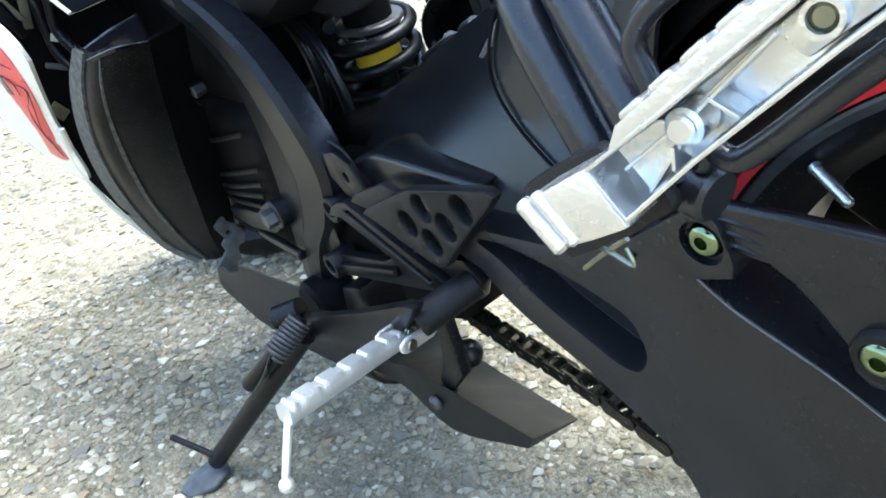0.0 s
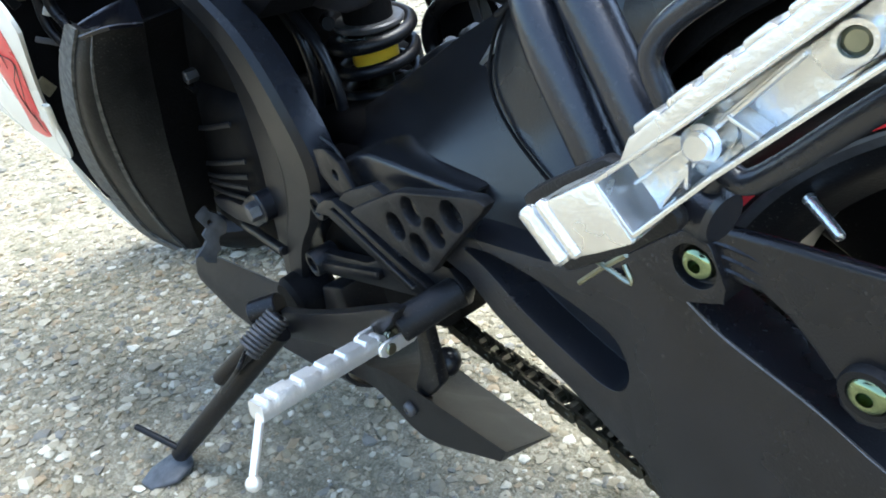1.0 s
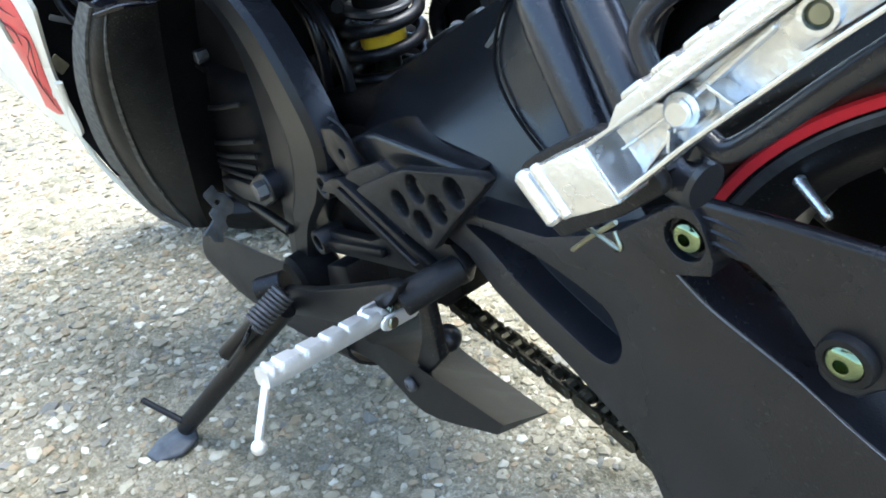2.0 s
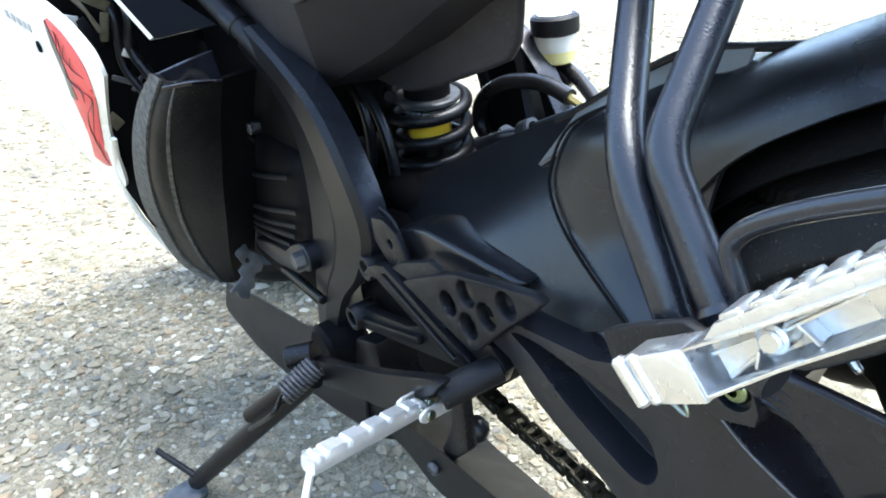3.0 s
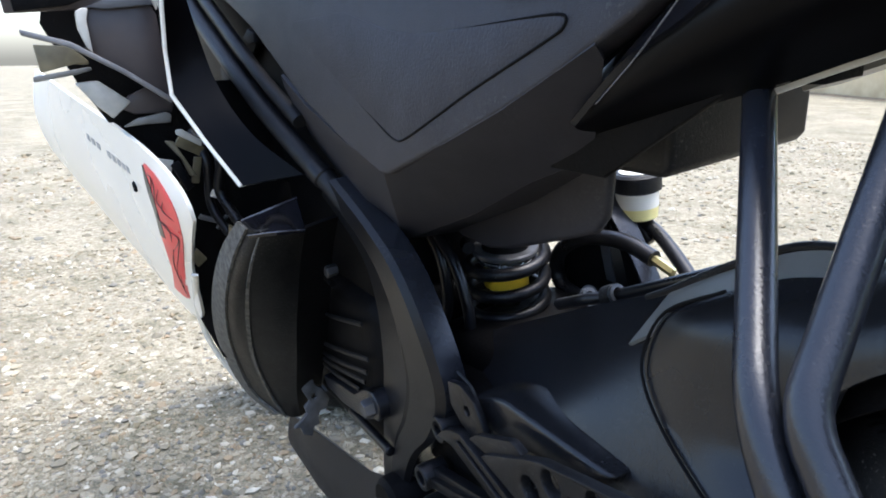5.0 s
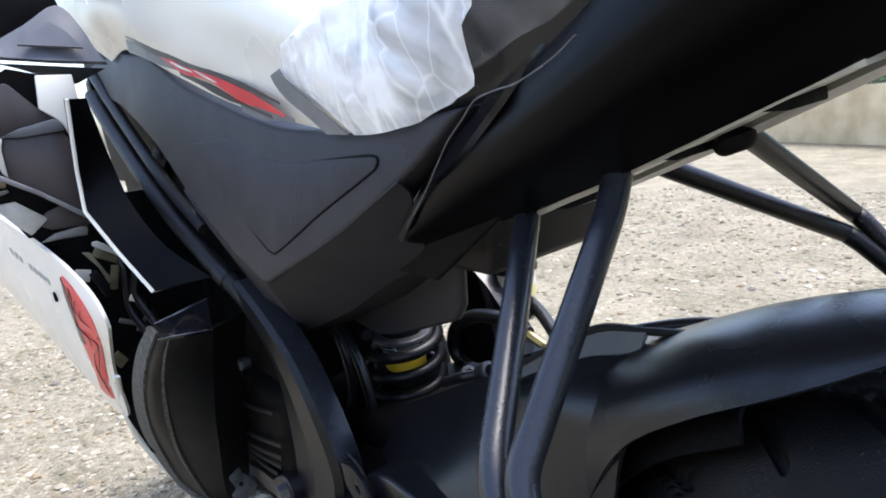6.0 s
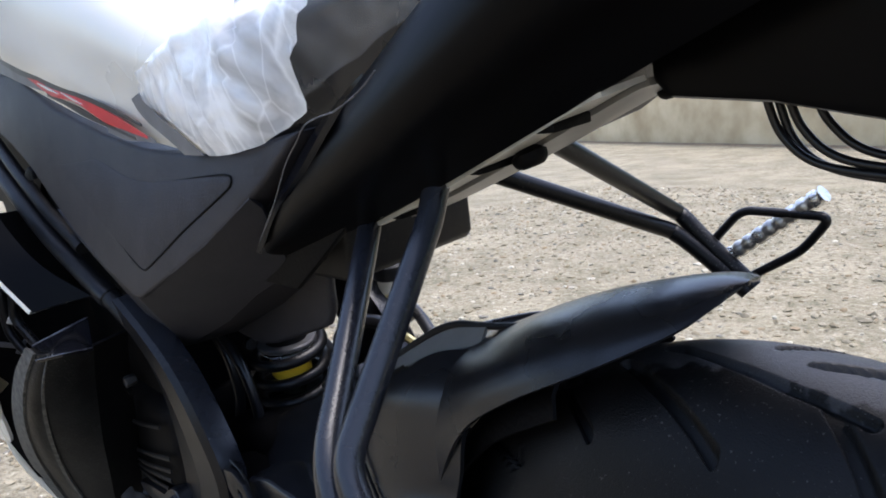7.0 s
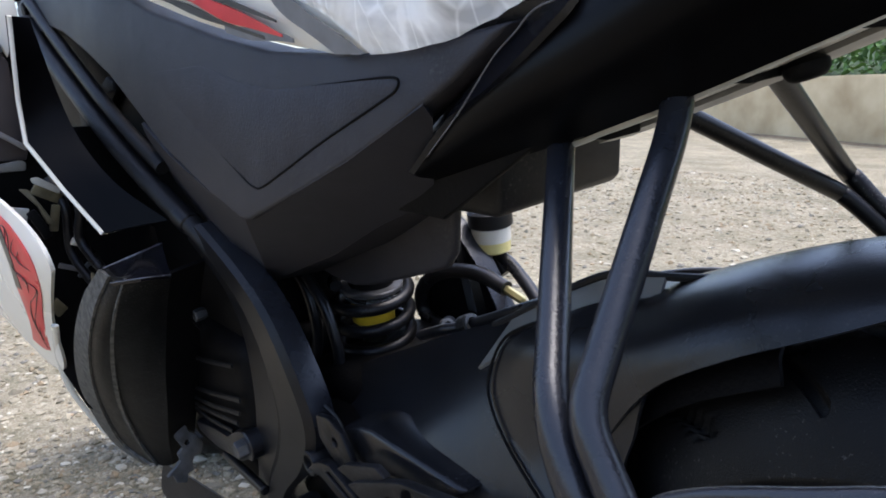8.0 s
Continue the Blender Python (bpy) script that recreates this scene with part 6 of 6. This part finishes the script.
def wrap_material(name, low, high, crease):
    """Crumpled clear film: milky patches and bright straight creases over a see-through sheet."""
    m = bpy.data.materials.new(name)
    m.use_nodes = True
    t = m.node_tree
    b = t.nodes["Principled BSDF"]
    b.inputs["Base Color"].default_value = (0.95, 0.95, 0.95, 1)
    b.inputs["Roughness"].default_value = 0.12
    co = t.nodes.new("ShaderNodeTexCoord")
    warp = t.nodes.new("ShaderNodeTexNoise")
    warp.inputs["Scale"].default_value = 9
    t.links.new(co.outputs["Object"], warp.inputs["Vector"])
    bend = t.nodes.new("ShaderNodeVectorMath")
    bend.operation = "MULTIPLY_ADD"
    bend.inputs[1].default_value = (0.035, 0.035, 0.035)
    t.links.new(warp.outputs["Color"], bend.inputs[0])
    lay = t.nodes.new("ShaderNodeMapping")
    lay.inputs["Rotation"].default_value = (0.3, 0.9, 0.2)
    lay.inputs["Scale"].default_value = (1.7, 1.2, 0.6)
    t.links.new(co.outputs["Object"], lay.inputs["Vector"])
    t.links.new(lay.outputs[0], bend.inputs[2])
    milk = t.nodes.new("ShaderNodeMapRange")
    milk.inputs["From Min"].default_value, milk.inputs["From Max"].default_value = 0.38, 0.66
    milk.inputs["To Min"].default_value, milk.inputs["To Max"].default_value = low, high
    patchy = t.nodes.new("ShaderNodeTexNoise")
    patchy.inputs["Scale"].default_value = 13
    patchy.inputs["Detail"].default_value = 4
    patchy.inputs["Distortion"].default_value = 1.2
    t.links.new(co.outputs["Object"], patchy.inputs["Vector"])
    t.links.new(patchy.outputs["Fac"], milk.inputs["Value"])
    total = milk.outputs[0]
    height = patchy.outputs["Fac"]
    for sc, wid, amt in ((9, 0.045, crease), (19, 0.030, crease * 0.8)):
        v = t.nodes.new("ShaderNodeTexVoronoi")
        v.feature = "DISTANCE_TO_EDGE"
        v.inputs["Scale"].default_value = sc
        t.links.new(bend.outputs[0], v.inputs["Vector"])
        r = t.nodes.new("ShaderNodeMapRange")
        r.inputs["From Max"].default_value = wid
        r.inputs["To Min"].default_value, r.inputs["To Max"].default_value = amt, 0.0
        t.links.new(v.outputs["Distance"], r.inputs["Value"])
        a = t.nodes.new("ShaderNodeMath")
        a.use_clamp = True
        t.links.new(total, a.inputs[0])
        t.links.new(r.outputs[0], a.inputs[1])
        total = a.outputs[0]
        h = t.nodes.new("ShaderNodeMath")
        h.operation = "SUBTRACT"
        t.links.new(height, h.inputs[0])
        t.links.new(v.outputs["Distance"], h.inputs[1])
        height = h.outputs[0]
    t.links.new(total, b.inputs["Alpha"])
    bp = t.nodes.new("ShaderNodeBump")
    bp.inputs["Strength"].default_value = 0.35
    bp.inputs["Distance"].default_value = 0.008
    t.links.new(height, bp.inputs["Height"])
    t.links.new(bp.outputs[0], b.inputs["Normal"])
    return m


FILM = wrap_material("layered_plastic_film", 0.46, 1.0, 0.24)
THIN = wrap_material("single_plastic_film", 0.0, 0.14, 0.05)


def build_wrap():
    grid = [[(-0.318, -0.149, 0.822), (-0.355, -0.153, 0.848), (-0.408, -0.156, 0.877), (-0.352, -0.150, 0.906), (-0.26, -0.06, 0.945)], [(-0.290, -0.149, 0.822), (-0.320, -0.157, 0.848), (-0.350, -0.158, 0.884), (-0.300, -0.144, 0.916), (-0.235, -0.03, 0.952)],
            [(-0.262, -0.147, 0.824), (-0.268, -0.156, 0.858), (-0.275, -0.153, 0.893), (-0.240, -0.124, 0.924), (-0.19, 0, 0.950)], [(-0.230, -0.141, 0.829), (-0.228, -0.149, 0.868), (-0.205, -0.143, 0.905), (-0.18, -0.105, 0.928), (-0.15, 0, 0.942)], [(-0.188, -0.133, 0.844), (-0.176, -0.140, 0.880), (-0.150, -0.132, 0.912), (-0.135, -0.10, 0.925), (-0.12, 0, 0.935)]]
    rng = random.Random(5)
    bm = patch(grid, 6, 6, 0)
    bmesh.ops.triangulate(bm, faces=bm.faces)
    for v in bm.verts:
        pin = min(1, max(0, (v.co.z - 0.822) / 0.03))
        q = Vector((v.co.x * 1.5 + v.co.z, v.co.y, 0.35 * (v.co.z - v.co.x)))
        k = abs(noise.noise(q * 20)) + 0.5 * abs(noise.noise(q * 44))
        v.co += Vector((rng.uniform(-0.0012, 0.0012), -0.009 * (k - 0.25) - rng.uniform(0, 0.001), 0.007 * (k - 0.25))) * pin
    ob = part("plastic_wrap", bm, FILM, sharp=50)
    rear = [[(-0.195, -0.134, 0.85), (-0.18, -0.139, 0.885), (-0.145, -0.13, 0.92), (-0.125, 0, 0.935)], [(-0.13, -0.130, 0.868), (-0.105, -0.133, 0.897), (-0.085, -0.122, 0.932), (-0.075, 0, 0.945)], [(-0.02, -0.122, 0.90), (0.0, -0.125, 0.935), (0.02, -0.115, 0.97), (0.02, 0, 0.985)]]
    bm = patch(rear, 16, 14, 0)
    for v in bm.verts:
        v.co += Vector((0, -0.5, 0.5)) * 0.008 * (abs(noise.noise(v.co * 18)) - 0.1)
    part("loose_film", bm, THIN, ob, "single thin clear layer")
    ob.matrix_world = bike.matrix_world.copy()
    tagged(ob, "crumpled clear plastic film wrapped round the seat", "plastic wrap")


build_wrap()


def build_tail():
    t = empty("tail_cowl", bike)
    tagged(t, "gloss black tail cowl with a grey under-tray")
    sec = [[(-0.405, -0.10, 0.703), (-0.40, -0.106, 0.706), (-0.393, -0.112, 0.712), (-0.38, -0.10, 0.72)],
           [(-0.27, -0.10, 0.742), (-0.285, -0.128, 0.755), (-0.29, -0.124, 0.775), (-0.27, -0.11, 0.785)],
           [(-0.20, -0.098, 0.762), (-0.215, -0.136, 0.785), (-0.225, -0.128, 0.812), (-0.20, -0.11, 0.825)],
           [(-0.128, -0.095, 0.785), (-0.14, -0.14, 0.812), (-0.15, -0.13, 0.846), (-0.13, -0.11, 0.862)],
           [(-0.02, -0.09, 0.825), (-0.03, -0.142, 0.855), (-0.045, -0.135, 0.893), (-0.02, -0.115, 0.915)],
           [(0.10, -0.085, 0.868), (0.09, -0.14, 0.90), (0.08, -0.14, 0.945), (0.10, -0.11, 0.98)],
           [(0.35, -0.07, 0.955), (0.35, -0.12, 0.99), (0.33, -0.12, 1.035), (0.34, -0.09, 1.06)],
           [(0.6, -0.03, 1.05), (0.6, -0.05, 1.07), (0.58, -0.05, 1.10), (0.58, -0.03, 1.12)]]
    part("left_side", patch(sec, 6, 6, 0.004, (0, -1, -0.3)), TAILPAINT, t, sharp=60)
    part("right_side", patch([[(x, -y * 0.55, z + 0.02 * (1 - k / 3)) for k, (x, y, z) in enumerate(r)] for r in sec], 6, 6, 0.004), TAILPAINT, t)
    run = ((-0.215, 0.753), (-0.128, 0.783), (-0.02, 0.824), (0.0, 0.83))
    part("under_tray", patch([[(x, -0.052, z - 0.001), (x, -0.02, z - 0.002), (x, 0.012, z)] for x, z in run], 2, 4, 0.004, (0, 0, -1)), TRAY, t, "grey plastic under-tray")
    part("seal_strip", patch([[(x, -0.09, z), (x, -0.07, z + 0.001), (x, -0.054, z + 0.002)] for x, z in run], 2, 4, 0.003, (0, 0, -1)), STRIP, t, "pale grey strip")
    for x in (-0.19, -0.105, -0.045):
        z = 0.753 + (x + 0.215) * 0.36
        part("notch", block(x - 0.007, x + 0.012, -0.088, -0.058, z + 0.0, z + 0.006, 0.001), ENGINE, t)
    top = [[(r[3][0], y, r[3][2] + 0.01) for y in (r[3][1], 0, -r[3][1])] for r in sec]
    part("top", patch(top, 4, 6, 0.004), TAILPAINT, t)
    bolt((-0.083, -0.056, 0.796), 0.011, t, (0.3, 0, -1), ENGINE)
    bolt((-0.02, 0.0, 0.822), 0.010, t, (0.3, 0, -1), ENGINE)
    f = empty("rear_mudguard", bike)
    part("shell", plate([(-0.002, 0.86), (-0.002, 0.829), (0.008, 0.821), (0.057, 0.815), (0.112, 0.802), (0.30, 0.775), (0.55, 0.74), (0.55, 0.9), (0.1, 0.88)], -0.05, 0.06, edge=0.006), TAILPAINT, f)
    w = empty("tail_wiring", bike)
    for dx, dy, dz in ((0, 0, 0), (0.004, 0.004, -0.003), (0.010, 0.002, 0.002), (0.020, 0.008, 0.004)):
        run = [(0.030, 0, 0.815), (0.038, 0, 0.792), (0.056, 0, 0.777), (0.095, 0, 0.770), (0.15, 0, 0.764), (0.24, 0, 0.757)]
        part("cable", tube([(x + dx, y + dy, z + dz * (k > 0)) for k, (x, y, z) in enumerate(run)], 0.0022), HOSE, w)


build_tail()
